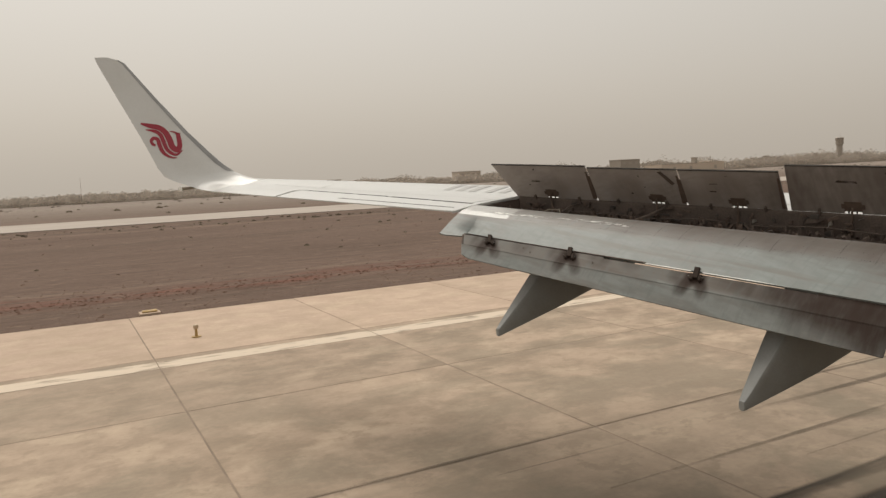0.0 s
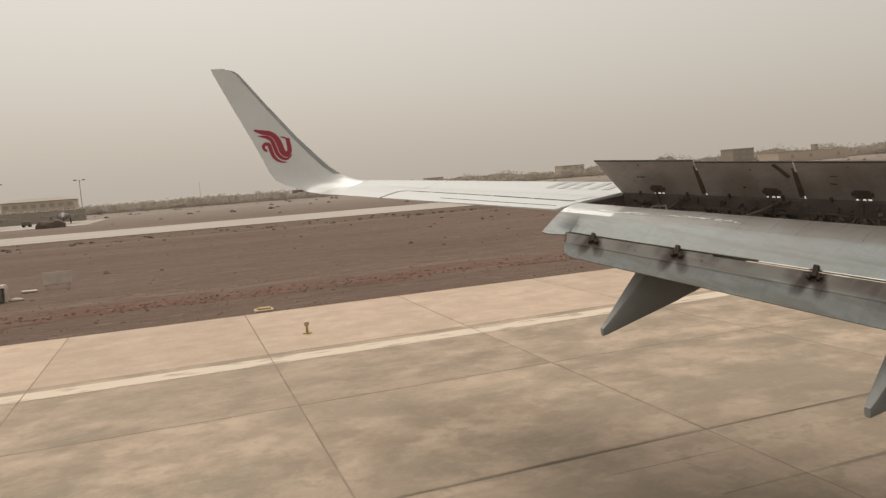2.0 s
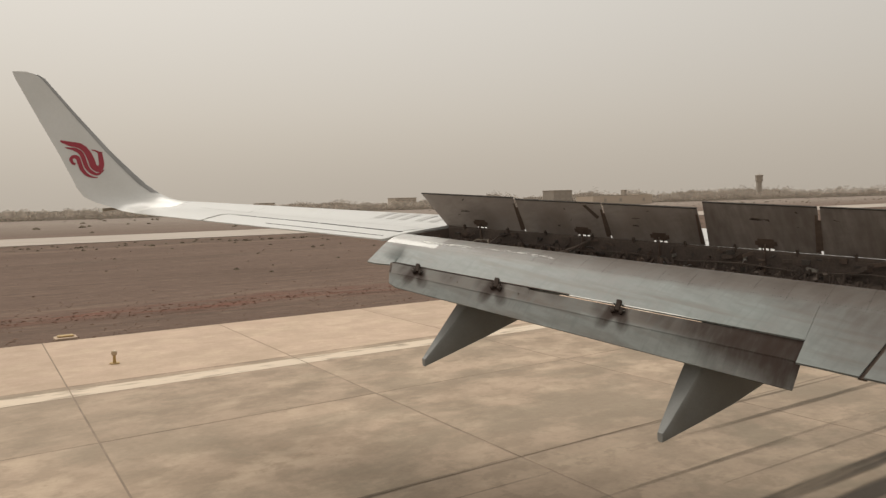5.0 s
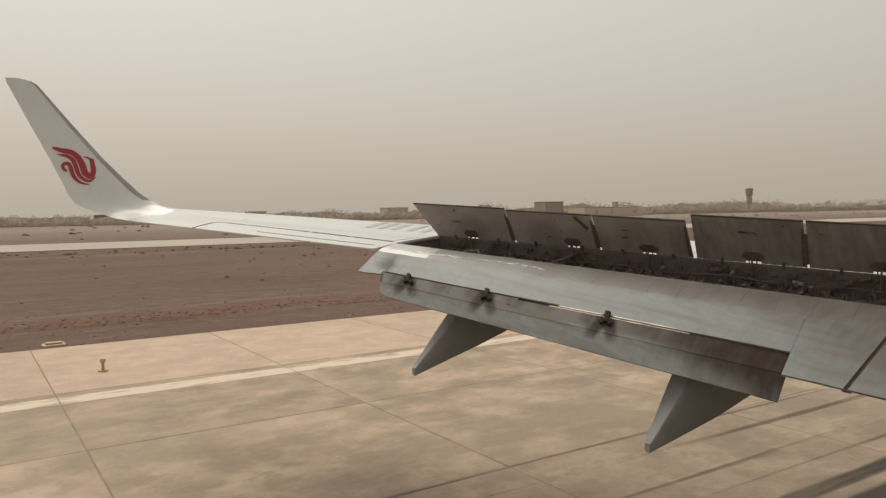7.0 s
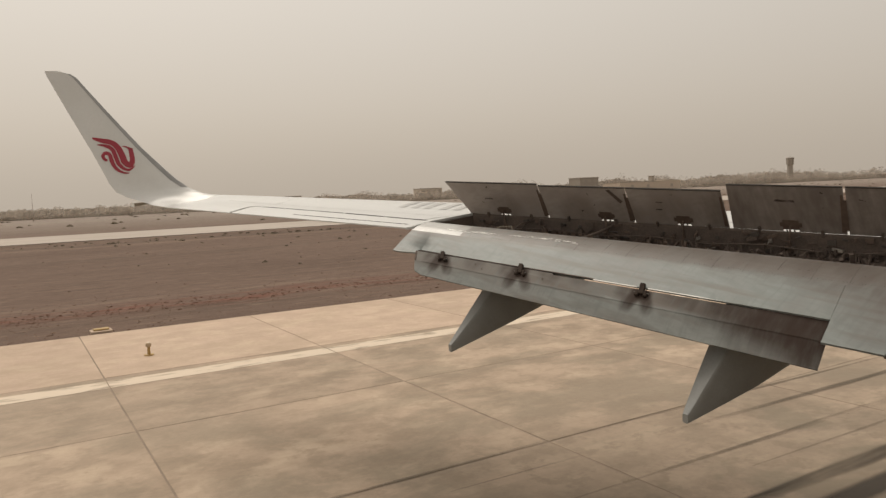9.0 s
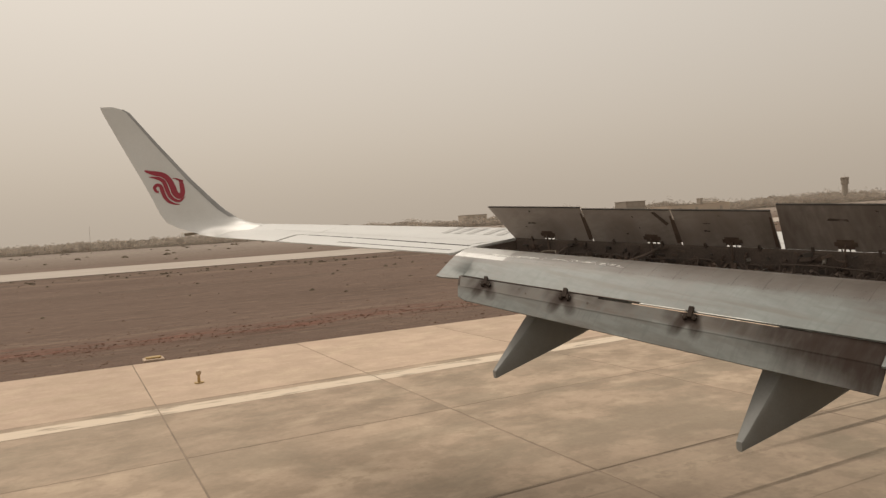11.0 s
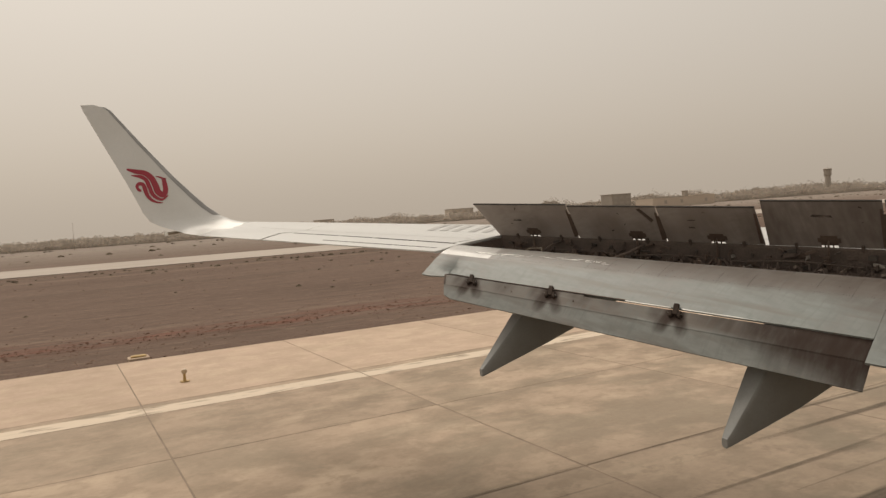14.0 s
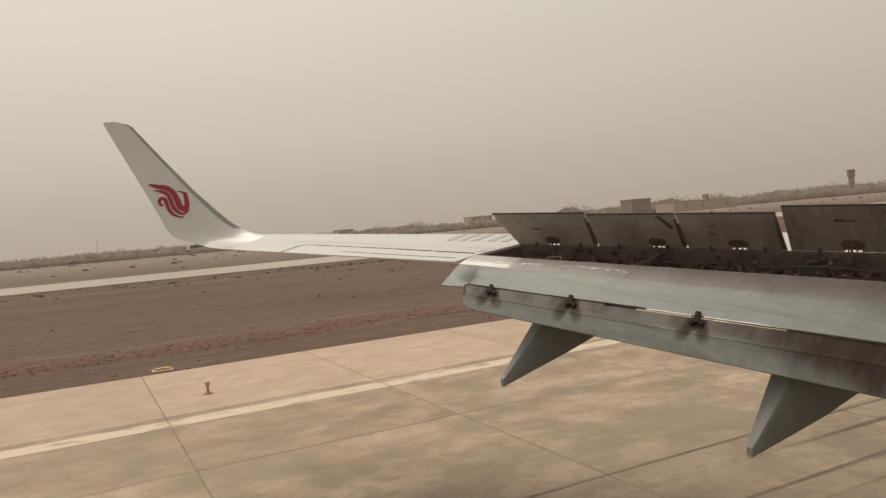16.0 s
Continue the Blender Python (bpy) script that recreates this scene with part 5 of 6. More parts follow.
for k in range(1, 4):
    copy_thing(pit, pose(2.5 + 60 * k, EDGE_Y + 0.8, -0.02))


# ---- far side ----
def building(x0, x1, y, depth, h, storeys, bays, name="building", label="", wall=PLASTER, roof="flat"):
    b = empty(name, label, "building", ((x0 + x1) / 2, y, -0.06))
    w = (x1 - x0) / 2
    bm = bmesh.new()
    box(bm, -w, w, 0, depth, -0.2, h)
    part("wall", bm, wall, b)
    bm = bmesh.new()
    o = 0.35
    if roof == "hip":
        rise, inset = h * 0.22, min(w, depth / 2) * 0.8
        loft(bm, [[(-w - o, -o, h), (w + o, -o, h), (w + o, depth + o, h), (-w - o, depth + o, h)], [(-w - o, -o, h + 0.25), (w + o, -o, h + 0.25), (w + o, depth + o, h + 0.25), (-w - o, depth + o, h + 0.25)],
                  [(-w + inset, depth / 2 - 0.3, h + rise), (w - inset, depth / 2 - 0.3, h + rise), (w - inset, depth / 2 + 0.3, h + rise), (-w + inset, depth / 2 + 0.3, h + rise)]])
    else:
        box(bm, -w - o * 0.5, w + o * 0.5, -o * 0.5, depth + o * 0.5, h, h + 0.35)
    part("roof", bm, HAZEROOF, b)
    for s in range(storeys):
        for k in range(bays):
            wx = 2 * w / bays
            cx, z0 = -w + (k + 0.5) * wx, (s + 0.3) * h / storeys
            bm = bmesh.new()
            box(bm, cx - wx * 0.28, cx + wx * 0.28, -0.03, 0.05, z0, z0 + 0.42 * h / storeys)
            win = part("window", bm, WINDOW, b)
            bm = bmesh.new()
            box(bm, cx - wx * 0.32, cx + wx * 0.32, -0.10, 0.0, z0 - 0.12, z0)
            part("sill", bm, HAZEROOF, win)
    return b


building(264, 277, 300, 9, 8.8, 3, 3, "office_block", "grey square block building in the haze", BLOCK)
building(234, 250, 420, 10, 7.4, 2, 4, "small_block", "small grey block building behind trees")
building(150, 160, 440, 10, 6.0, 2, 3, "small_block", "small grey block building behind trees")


def mast(x, y, h, lattice=False):
    m = empty("mast", "thin dark mast standing in the haze", "mast", (x, y, -0.06), "far masts")
    bm = bmesh.new()
    if lattice:
        for a, b in ((-1, -1), (1, -1), (0, 1)):
            tube(bm, [(a * 0.7, b * 0.7, -0.2), (a * 0.15, b * 0.15, h)], 0.09, 5)
        for k in range(8):
            z, f = h * k / 8, 0.7 - 0.55 * k / 8
            tube(bm, [(-f, -f, z), (f, -f, z + h / 8)], 0.05, 4)
            tube(bm, [(f, -f, z), (0, f, z + h / 8)], 0.05, 4)
    else:
        tube(bm, [(0, 0, -0.2), (0, 0, h)], [0.10, 0.05], 6)
    part("pole", bm, WALLC, m)
    return m


def peach_house(x0, x1, y, depth, h):
    """A low flat-roofed building with two windows and a stair head on the roof."""
    b = empty("flat_roofed_building", "low peach-coloured flat-roofed building with few windows", "building", ((x0 + x1) / 2, y, -0.06))
    w = (x1 - x0) / 2
    bm = bmesh.new()
    loft(bm, [[(-w, 0, -0.2), (w * 0.55, 0, -0.2), (w * 0.55, depth, -0.2), (-w, depth, -0.2)], [(-w, 0, h), (w * 0.55, 0, h), (w * 0.55, depth, h), (-w, depth, h)]])
    part("wall", bm, PEACH, b)
    bm = bmesh.new()
    box(bm, w * 0.55, w, 1.5, depth - 1, -0.2, h * 1.12)
    part("wing_wall", bm, PEACH, b)
    bm = bmesh.new()
    box(bm, -w - 0.15, w * 0.55 + 0.15, -0.15, depth + 0.15, h, h + 0.3)
    part("roof", bm, HAZEROOF, b)
    bm = bmesh.new()
    box(bm, 0.16 * w, 0.24 * w, 4, 7, h + 0.3, h + 3.4)
    box(bm, 0.15 * w, 0.25 * w, 3.8, 7.2, h + 3.4, h + 3.7)
    part("stair_head", bm, HAZEROOF, b)
    for f in (-0.62, -0.12, 0.72):
        bm = bmesh.new()
        y1 = 1.5 if f > 0.5 else 0.0
        box(bm, f * w - 1.1, f * w + 1.1, y1 - 0.04, y1 + 0.05, h * 0.38, h * 0.72)
        win = part("window", bm, WINDOW, b)
        bm = bmesh.new()
        box(bm, f * w - 1.3, f * w + 1.3, y1 - 0.14, y1, h * 0.38 - 0.14, h * 0.38)
        part("sill", bm, HAZEROOF, win)


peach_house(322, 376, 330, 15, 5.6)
mast(488, 345, 12)
mast(10, 330, 11)


def control_tower(x, y, h):
    t = empty("control_tower", "grey control tower with a slightly wider glazed cab", "tower", (x, y, -0.06))
    bm = bmesh.new()
    tube(bm, [(0, 0, -0.2), (0, 0, h * 0.66)], [2.7, 2.5], 8)
    part("shaft", bm, BLOCK, t)
    bm = bmesh.new()
    tube(bm, [(0, 0, h * 0.66), (0, 0, h * 0.72), (0, 0, h * 0.80)], [2.6, 3.2, 3.3], 8)
    part("gallery", bm, BLOCK, t)
    bm = bmesh.new()
    tube(bm, [(0, 0, h * 0.80), (0, 0, h * 0.92)], [3.0, 3.3], 8)
    cab = part("cab", bm, WINDOW, t)
    for k in range(8):
        a = (k + 0.5) * math.tau / 8
        bm = bmesh.new()
        tube(bm, [(3.05 * math.cos(a), 3.05 * math.sin(a), h * 0.80), (3.35 * math.cos(a), 3.35 * math.sin(a), h * 0.92)], 0.12, 5)
        part("mullion", bm, HAZEROOF, cab)
    bm = bmesh.new()
    tube(bm, [(0, 0, h * 0.92), (0, 0, h * 0.95), (0, 0, h * 0.97)], [3.6, 3.6, 2.4], 8)
    part("roof", bm, BLOCK, t)
    bm = bmesh.new()
    tube(bm, [(0.6, 0, h * 0.96), (0.6, 0, h * 1.08)], 0.08, 5)
    part("aerial", bm, WALLC, t)
    return t


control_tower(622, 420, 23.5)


def skyline(x):
    """Height of the tree belt beyond the taxiway, with its taller clumps."""
    swell = 0.3 * math.sin(x * 0.017) + 0.18 * math.sin(x * 0.071 + 1) + 0.1 * math.sin(x * 0.23)
    h = 4.6 + 1.2 * swell
    for centre, wide, tall in ((232, 24, 2.6), (262, 10, 2.0), (352, 14, 2.2), (424, 15, 6.2), (500, 34, 4.6), (556, 26, 6.4), (610, 30, 5.2), (700, 60, 6.0), (840, 90, 6.5)):
        h += tall * math.exp(-((x - centre) / wide) ** 2) * (1 + 0.5 * swell)
    return h


def far_trees(count, y0, deep, tall, clumps, seed):
    """Trunks and a great many small twig clumps."""
    r = random.Random(seed)
    verts, faces = [], []
    for k in range(count):
        x = -190 + 1600 * r.random() ** 1.25
        y = y0 + deep * r.random()
        h = max(2.0, skyline(x) * tall * r.choice((0.7, 0.82, 0.88, 0.94, 1.04)) * r.uniform(0.94, 1.05))
        w = min(4.8, h * r.uniform(0.5, 0.85))
        n0 = len(verts)
        verts += [(x - 0.12, y, -0.1), (x + 0.12, y, -0.1), (x + 0.04, y, h * 0.7), (x - 0.04, y, h * 0.7)]
        faces.append((n0, n0 + 1, n0 + 2, n0 + 3))
        for _ in range(clumps):
            a, q, z = r.random() * math.tau, math.sqrt(r.random()), 0.10 + 0.90 * r.random() ** 0.75
            rad = w * q * math.sin(math.pi * (0.14 + 0.80 * z)) * 0.9
            cx, cy, cz = x + rad * math.cos(a), y + rad * math.sin(a), h * (0.05 + 0.92 * z)
            l, t1, v = r.uniform(0.22, 0.5), r.random() * math.tau, r.uniform(0.12, 0.34)
            ux, uy, uz = l * math.cos(t1), l * math.sin(t1), r.uniform(-0.5, 0.5) * l
            n0 = len(verts)
            verts += [(cx - ux, cy - uy, cz - uz - v), (cx + ux, cy + uy, cz + uz - v * 0.6), (cx + ux * 0.7, cy + uy * 0.7, cz + uz + v), (cx - ux * 0.8, cy - uy * 0.8, cz - uz + v * 0.8)]
            faces.append((n0, n0 + 1, n0 + 2, n0 + 3))
    me = bpy.data.meshes.new("far_trees")
    me.from_pydata(verts, [], faces)
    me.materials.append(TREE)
    return tagged(new("far_trees", me), "belt of bare trees paled by haze", "trees", kind="stuff")


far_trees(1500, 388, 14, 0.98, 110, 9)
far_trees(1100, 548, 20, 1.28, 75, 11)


def tree_belt(x0, x1, y, share, depth, seed):
    """Dense lower growth of the belt: an uneven ridge with a soft top."""
    r = random.Random(seed)
    n = int((x1 - x0) / 2.2)
    rings = []
    for i in range(n + 1):
        x = lerp(x0, x1, i / n)
        top = max(0.8, skyline(x) * share * r.uniform(0.90, 1.07))
        rings.append([(x, y + a * depth, b * top - 0.1) for a, b in ((-0.5, 0), (-0.5, 0.4), (-0.49, 0.75), (-0.48, 0.93), (-0.45, 1.0), (0.4, 0.8), (0.5, 0))])
    bm = bmesh.new()
    loft(bm, rings, caps=False, closed=False)
    return thing("tree_belt", bm, BELT, "dense haze-paled undergrowth of the far tree belt", "trees", kind="stuff", smooth=True)


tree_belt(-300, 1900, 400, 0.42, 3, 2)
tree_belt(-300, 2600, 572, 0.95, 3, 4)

# apron with parked jets, behind the taxiway
bm = bmesh.new()
box(bm, -260, -20, 188, 246, -0.2, 0.02)
thing("apron", bm, TAXI, "pale concrete apron beyond the taxiway", "apron", kind="structure")


def wall_run(x0, x1, y, h):
    w = empty("perimeter_wall", "long dull brown concrete perimeter wall", "wall", ((x0 + x1) / 2, y, -0.06))
    L = x1 - x0
    n = int(L / 6)
    for k in range(n):
        bm = bmesh.new()
        a = -L / 2 + k * L / n
        box(bm, a + 0.03, a + L / n - 0.03, -0.12, 0.12, -0.2, h)
        part("wall_panel", bm, WALLC, w)
    bm = bmesh.new()
    box(bm, -L / 2, L / 2, -0.2, 0.2, h, h + 0.18)
    part("coping", bm, HAZEROOF, w)


wall_run(-200, -27, 258, 3.4)


def jet(x, y, turn):
    j = empty("parked_jet", "dark grey twin-engined jet parked nose-on on the apron", "jet", (0, 0, 0), "parked jets")
    bm = bmesh.new()
    rings = []
    for s, w, h, z in ((8.0, 0.08, 0.08, 1.9), (7.0, 0.4, 0.42, 1.95), (5.2, 0.65, 0.75, 2.05), (3.2, 0.8, 0.95, 2.15), (1.6, 1.45, 0.85, 2.0), (-2.0, 1.5, 0.85, 2.0), (-5.0, 1.25, 0.8, 2.05), (-7.4, 0.95, 0.65, 2.1)):
        rings.append([(s, w * math.cos(k * math.tau / 14), z + h * math.sin(k * math.tau / 14)) for k in range(14)])
    loft(bm, rings)
    part("fuselage", bm, JET, j, smooth=True)
    bm = bmesh.new()
    loft(bm, [[(5.4, w * 0.2, 2.6), (4.2, w, 2.8), (2.4, w, 2.95), (1.6, w * 0.2, 2.9)] for w in (-0.42, 0.42)])
    part("canopy", bm, WINDOW, j)
    for sgn in (-1, 1):
        bm = bmesh.new()
        loft(bm, [[(2.0, sgn * 1.3, 2.45), (-3.4, sgn * 1.3, 2.45), (-3.4, sgn * 1.3, 2.3), (2.0, sgn * 1.3, 2.3)], [(-1.6, sgn * 6.6, 2.15), (-3.6, sgn * 6.6, 2.15), (-3.6, sgn * 6.6, 2.08), (-1.6, sgn * 6.6, 2.08)]])
        part("wing", bm, JET, j)
        bm = bmesh.new()
        loft(bm, [[(-5.0, sgn * 1.0, 2.1), (-7.6, sgn * 1.0, 2.1), (-7.6, sgn * 1.0, 2.0), (-5.0, sgn * 1.0, 2.0)], [(-7.0, sgn * 3.4, 1.95), (-8.2, sgn * 3.4, 1.95), (-8.2, sgn * 3.4, 1.9), (-7.0, sgn * 3.4, 1.9)]])
        part("tailplane", bm, JET, j)
        for yy in (3.0, 4.7):
            bm = bmesh.new()
            tube(bm, [(1.2, sgn * yy, 1.75), (0.6, sgn * yy, 1.75), (-2.2, sgn * yy, 1.75), (-2.8, sgn * yy, 1.75)], [0.05, 0.22, 0.22, 0.06], 8)
            box(bm, -1.8, 0.0, sgn * yy - 0.06, sgn * yy + 0.06, 1.8, 2.3)
            part("store", bm, JET, j)
        bm = bmesh.new()
        tube(bm, [(-1.0, sgn * 1.5, 1.6), (-1.0, sgn * 1.6, 0.5)], 0.14, 8)
        tube(bm, [(-1.0, sgn * 1.45, 0.42), (-1.0, sgn * 1.75, 0.42)], 0.42, 12)
        part("main_wheel", bm, RUBBER, j)
    bm = bmesh.new()
    loft(bm, [[(-3.6, -0.1, 2.7), (-7.8, -0.1, 2.6), (-7.8, 0.1, 2.6), (-3.6, 0.1, 2.7)], [(-6.6, -0.04, 5.3), (-8.4, -0.04, 5.3), (-8.4, 0.04, 5.3), (-6.6, 0.04, 5.3)]])
    part("fin", bm, JET, j)
    bm = bmesh.new()
    tube(bm, [(4.6, 0, 1.6), (4.7, 0, 0.4)], 0.11, 8)
    tube(bm, [(4.7, -0.2, 0.32), (4.7, 0.2, 0.32)], 0.32, 12)
    part("nose_wheel", bm, RUBBER, j)
    j.matrix_world = pose(x, y, 0.02, 0, 0, turn)
    return j


first = jet(-28, 215, -84)
for k in range(1, 6):
    copy_thing(first, pose(-28 - 17.5 * k, 215 + 0.5 * k, 0.02, 0, 0, -84 + (k % 3) * 2))


def cart(x, y, w, h, mat, name, label):
    c = empty(name, label, "cart", (x, y, 0.02), "apron carts")
    bm = bmesh.new()
    box(bm, -w / 2, w / 2, -0.7, 0.7, 0.4, h)
    bmesh.ops.bevel(bm, geom=list(bm.edges), offset=0.08, segments=1, affect='EDGES')
    part("body", bm, mat, c)
    for sx in (-1, 1):
        for sy in (-1, 1):
            bm = bmesh.new()
            tube(bm, [(sx * w * 0.33, sy * 0.65, 0.3), (sx * w * 0.33, sy * 0.8, 0.3)], 0.3, 10)
            part("wheel", bm, RUBBER, c)


for k in range(6):
    cart(-36.5 - 17.5 * k, 214, 2.2 + (k % 2) * 0.8, 1.5 + (k % 3) * 0.35, (OLIVE, JET, BOARD)[k % 3], "ground_cart", ("olive ground cart on the apron", "dark grey ground cart on the apron", "pale boxy ground cart on the apron")[k % 3])


def lamp_post(x, y, h):
    p = empty("lamp_post", "tall thin apron lamp post with two heads", "lamp post", (x, y, -0.06), "apron lamp posts")
    bm = bmesh.new()
    tube(bm, [(0, 0, -0.2), (0, 0, h)], [0.16, 0.09], 8)
    part("pole", bm, WALLC, p)
    for s in (-1, 1):
        bm = bmesh.new()
        tube(bm, [(0, 0, h - 0.1), (s * 1.0, 0, h)], 0.05, 6)
        part("arm", bm, WALLC, p)
        bm = bmesh.new()
        box(bm, s * 1.3 - 0.45, s * 1.3 + 0.45, -0.3, 0.3, h - 0.12, h + 0.2)
        bmesh.ops.bevel(bm, geom=list(bm.edges), offset=0.06, segments=1, affect='EDGES')
        part("lamp_head", bm, JET, p)
    return p


post = lamp_post(-29, 268, 13)
for k in range(1, 6):
    copy_thing(post, Matrix.Translation((-29 - 24 * k, 268, -0.06)))


def earth_bank(x, y, L, h, seed):
    r = random.Random(seed)
    bm = bmesh.new()
    rings = []
    n = int(L / 0.8)
    for i in range(n + 1):
        f = i / n
        hh = h * (0.75 + 0.3 * r.random()) * (0.55 if i in (0, n) else 1)
        w = 1.6 * (0.6 if i in (0, n) else 1) * r.uniform(0.85, 1.1)
        rings.append([(f * L, w * a * r.uniform(0.9, 1.1), hh * b * r.uniform(0.92, 1.05)) for a, b in ((-1, -0.1), (-0.95, 0.45), (-0.7, 0.9), (-0.2, 1.0), (0.3, 1.0), (0.75, 0.85), (0.95, 0.4), (1, -0.1))])
    loft(bm, rings)
    ob = thing("earth_bank", bm, EARTH, "low bank of stacked brown earth bags", "bank", "earth banks", smooth=True)
    ob.matrix_world = pose(x, y, -0.06)


earth_bank(-30, 186, 6, 1.8, 1)
earth_bank(-74, 186, 16, 2.0, 3)
building(-84, -50, 430, 18, 8.5, 2, 8, "terminal_building", "haze-paled two-storey building with a hipped roof", roof="hip")
building(-104, -90, 435, 12, 6.0, 2, 4, "annex", "small haze-paled building with a hipped roof", roof="hip")
building(-150, -116, 425, 16, 9.5, 2, 8, "terminal_building", "haze-paled two-storey building with a hipped roof", roof="hip")


def water_tower(x, y):
    t = empty("water_tower", "grey water tower with a wide tank on a shaft", "tower", (x, y, -0.06))
    bm = bmesh.new()
    tube(bm, [(0, 0, -0.2), (0, 0, 8.4)], [1.3, 1.0], 12)
    part("shaft", bm, PLASTER, t)
    bm = bmesh.new()
    tube(bm, [(0, 0, 8.2), (0, 0, 8.9), (0, 0, 10.2), (0, 0, 10.6)], [1.1, 2.4, 2.5, 1.2], 14)
    part("tank", bm, HAZEROOF, t)


water_tower(-70, 290)


def fallen_board(x, y):
    b = empty("marker_board", "chalky white marker boards lying broken on the dirt", "board", (x, y, -0.06))
    bm = bmesh.new()
    box(bm, -0.7, 0.7, -0.03, 0.03, 0.25, 0.95, pose(0, 0, 0, -18))
    bmesh.ops.bevel(bm, geom=list(bm.edges), offset=0.012, segments=1, affect='EDGES')
    part("panel", bm, BOARD, b)
    for s in (-0.55, 0.55):
        bm = bmesh.new()
        tube(bm, [(s, 0.05, -0.1), (s, 0.2, 0.5)], 0.03, 6)
        part("leg", bm, WALLC, b)
    bm = bmesh.new()
    box(bm, -1.7, -1.0, -0.35, 0.1, 0.0, 0.07, pose(0, 0, 0, 3, 2, 14))
    part("slab_piece", bm, BOARD, b)


fallen_board(-6.5, 44)


def marker_box(x, y):
    """A wooden marker box on the dirt, half under a torn white sheet, with slumped white sacks beside it."""
    b = empty("marker_box", "orange wooden marker box half covered by a torn white sheet", "box", (x, y, -0.06))
    bm = bmesh.new()
    box(bm, -0.34, 0.34, -0.24, 0.24, 0.06, 0.80)
    bmesh.ops.bevel(bm, geom=list(bm.edges), offset=0.012, segments=1, affect='EDGES')
    part("body", bm, OLIVE, b, "dark weathered body")
    bm = bmesh.new()
    box(bm, -0.33, 0.20, -0.262, -0.244, 0.08, 0.78)
    bmesh.ops.bevel(bm, geom=list(bm.edges), offset=0.006, segments=1, affect='EDGES')
    face = part("face_panel", bm, YELLOW, b, "faded orange face panel")
    for x0, x1, z0, z1 in ((-0.26, -0.12, 0.42, 0.47), (-0.21, -0.17, 0.34, 0.55), (-0.02, 0.02, 0.28, 0.60), (0.02, 0.10, 0.28, 0.33)):
        bm = bmesh.new()
        box(bm, x0, x1, -0.268, -0.262, z0, z1)
        part("painted_bar", bm, SEAM, face)
    for sx in (-0.26, 0.26):
        bm = bmesh.new()
        box(bm, sx - 0.05, sx + 0.05, -0.2, 0.2, -0.1, 0.06)
        part("foot", bm, OLIVE, b)
    r = random.Random(17)
    bm = bmesh.new()
    rows = []
    for i in range(9):
        u = -0.40 + 0.86 * i / 8
        rows.append([(u + r.uniform(-0.02, 0.02), v, 0.83 + r.uniform(-0.015, 0.035) - (0.10 if abs(v) > 0.26 else 0)) for v in (-0.30, -0.2, -0.05, 0.12, 0.24, 0.30)])
    last = [Vector(p) for p in rows[-1]]
    for drop in (0.12, 0.30, 0.50, 0.70):
        rows.append([p + Vector((0.05 + r.uniform(-0.03, 0.03), 0, -drop)) for p in last])
    loft(bm, [row + [(p[0] - 0.004, p[1], p[2] - 0.012) for p in reversed(row)] for row in rows])
    part("sheet", bm, BOARD, b, "torn white sheet", smooth=True)


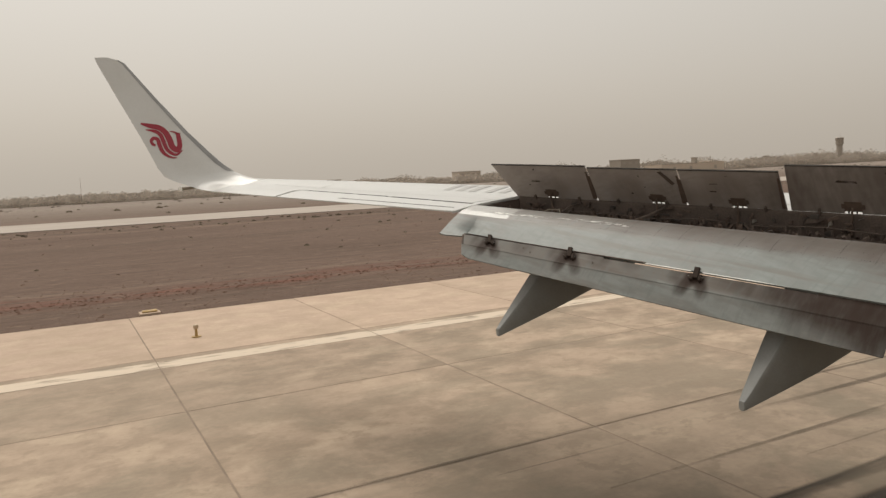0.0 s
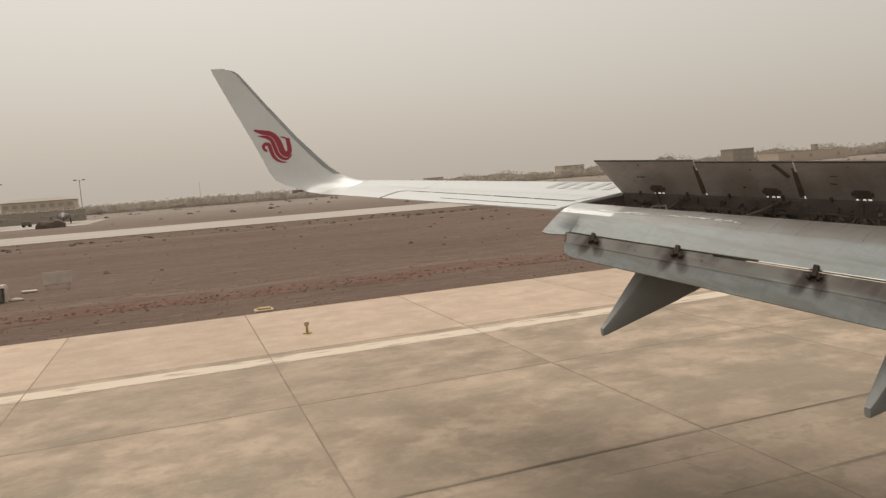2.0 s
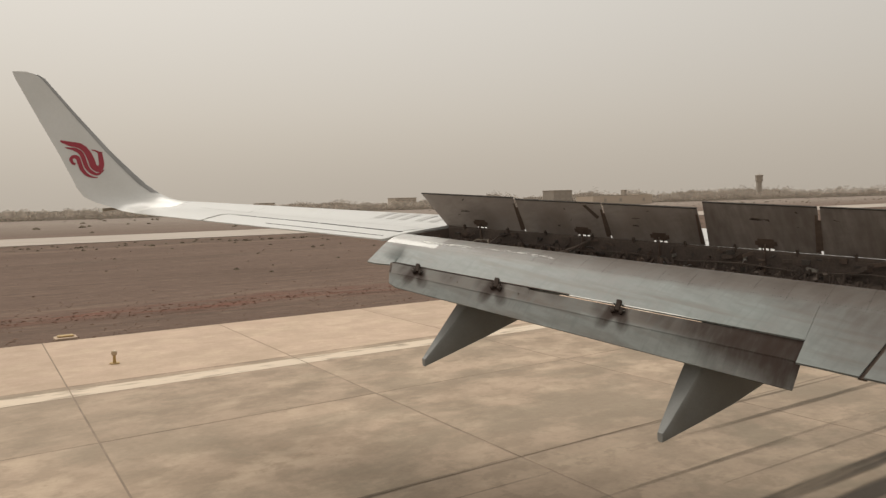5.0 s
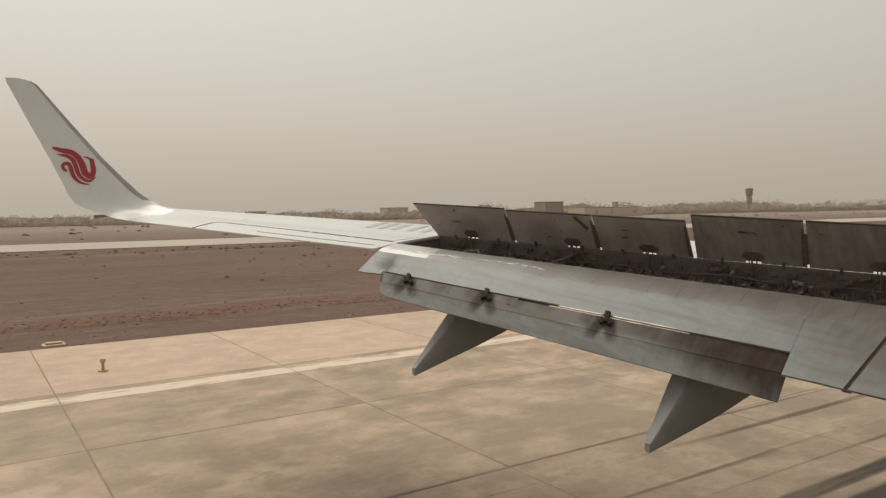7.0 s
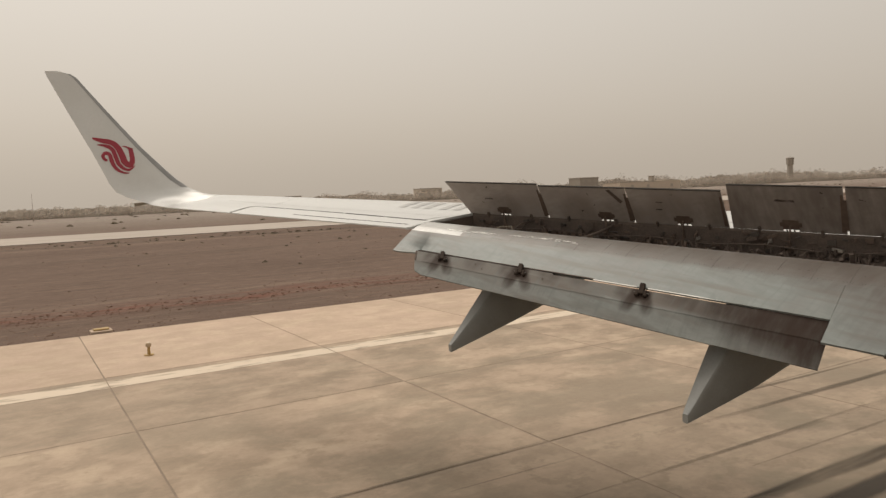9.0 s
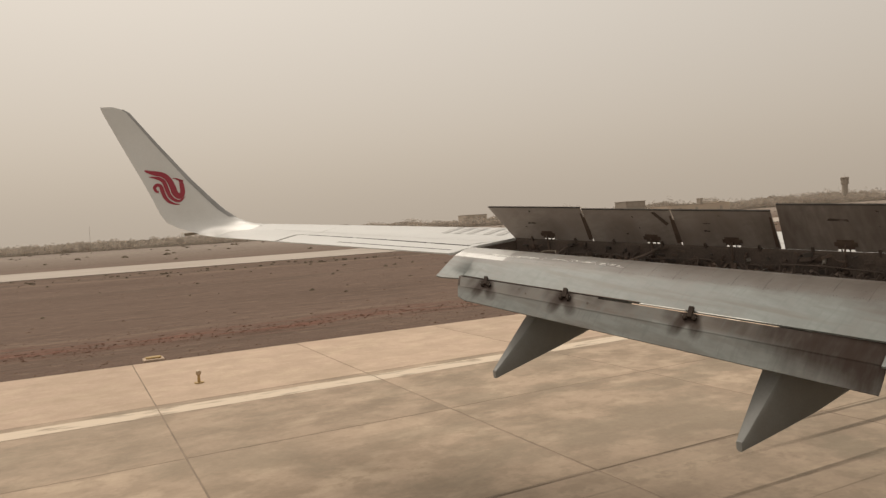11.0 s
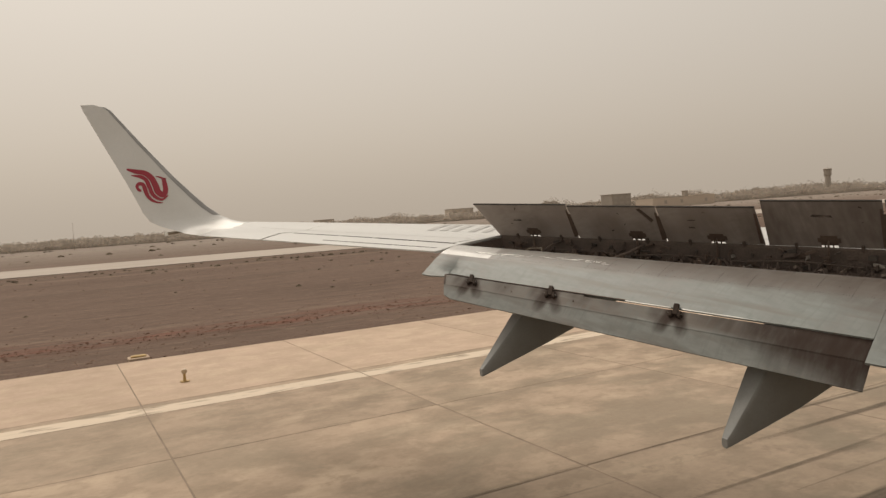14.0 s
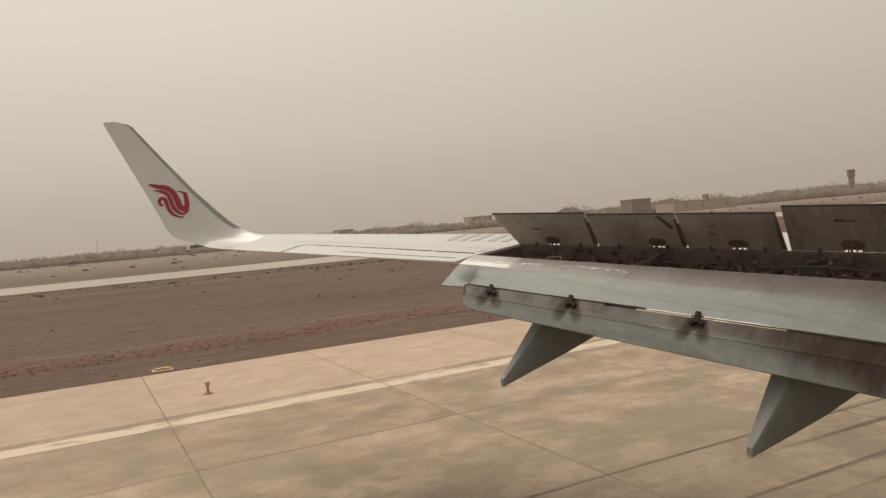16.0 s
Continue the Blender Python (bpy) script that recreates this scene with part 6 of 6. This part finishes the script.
def slumped_sack(x, y, L, turn, seed):
    r = random.Random(seed)
    bm = bmesh.new()
    rings = []
    for i in range(9):
        f = i / 8
        w = 0.20 * math.sin(math.pi * (0.08 + 0.84 * f)) * r.uniform(0.85, 1.1)
        rings.append([(L * (f - 0.5), w * math.cos(k * math.tau / 10), 0.05 + 0.55 * w * math.sin(k * math.tau / 10) * r.uniform(0.9, 1.1)) for k in range(10)])
    loft(bm, rings)
    ob = thing("sack", bm, BOARD, "slumped dusty white sack lying on the dirt", "sack", "sacks by the marker box", smooth=True)
    ob.matrix_world = pose(x, y, -0.06, 0, 0, turn)


marker_box(-8.6, 40.0)
slumped_sack(-9.35, 39.8, 0.75, 8, 2)
slumped_sack(-7.75, 40.1, 0.70, -12, 3)


# ---- pavement pieces, last ----
def slab_mesh(w, d):
    bm = bmesh.new()
    g = 0.017
    a = [(-w / 2 + g, -d / 2 + g), (w / 2 - g, -d / 2 + g), (w / 2 - g, d / 2 - g), (-w / 2 + g, d / 2 - g)]
    b = [(x * (1 - 0.012 / w), y * (1 - 0.012 / d)) for x, y in a]
    loft(bm, [[(x, y, -0.10) for x, y in a], [(x, y, -0.004) for x, y in a], [(x, y, 0.0) for x, y in b]])
    bmesh.ops.recalc_face_normals(bm, faces=bm.faces)
    me = bpy.data.meshes.new("slab")
    bm.to_mesh(me)
    bm.free()
    return me


rng = random.Random(11)
far_verts, far_faces = {"a": [], "b": []}, {"a": [], "b": []}
for y0, y1 in LANES:
    shoulder = y0 > 19
    me = slab_mesh(SLAB_X, y1 - y0)
    me.materials.append(SHOULDER if shoulder else SLAB)
    for i in range(-12, 110):
        xc, yc = X0 + (i + 0.5) * SLAB_X, (y0 + y1) / 2
        if 2 <= y0 and -3 <= i <= 44:
            ob = new("slab", me)
            ob.parent = runway
            ob.matrix_basis = Matrix.Translation((xc, yc, rng.uniform(-0.002, 0.002)))
        else:
            key = "b" if shoulder else "a"
            n = len(far_verts[key])
            hx, hy = SLAB_X / 2 - 0.012, (y1 - y0) / 2 - 0.012
            far_verts[key] += [(xc + sx * hx, yc + sy * hy, 0.0) for sx, sy in ((-1, -1), (1, -1), (1, 1), (-1, 1))]
            far_faces[key].append((n, n + 1, n + 2, n + 3))
for key, mat in (("a", SLAB), ("b", SHOULDER)):
    me = bpy.data.meshes.new("far_slabs")
    me.from_pydata(far_verts[key], [], far_faces[key])
    me.materials.append(mat)
    ob = new("far_slabs", me)
    ob.parent = runway
    tagged(ob, kind="stuff")
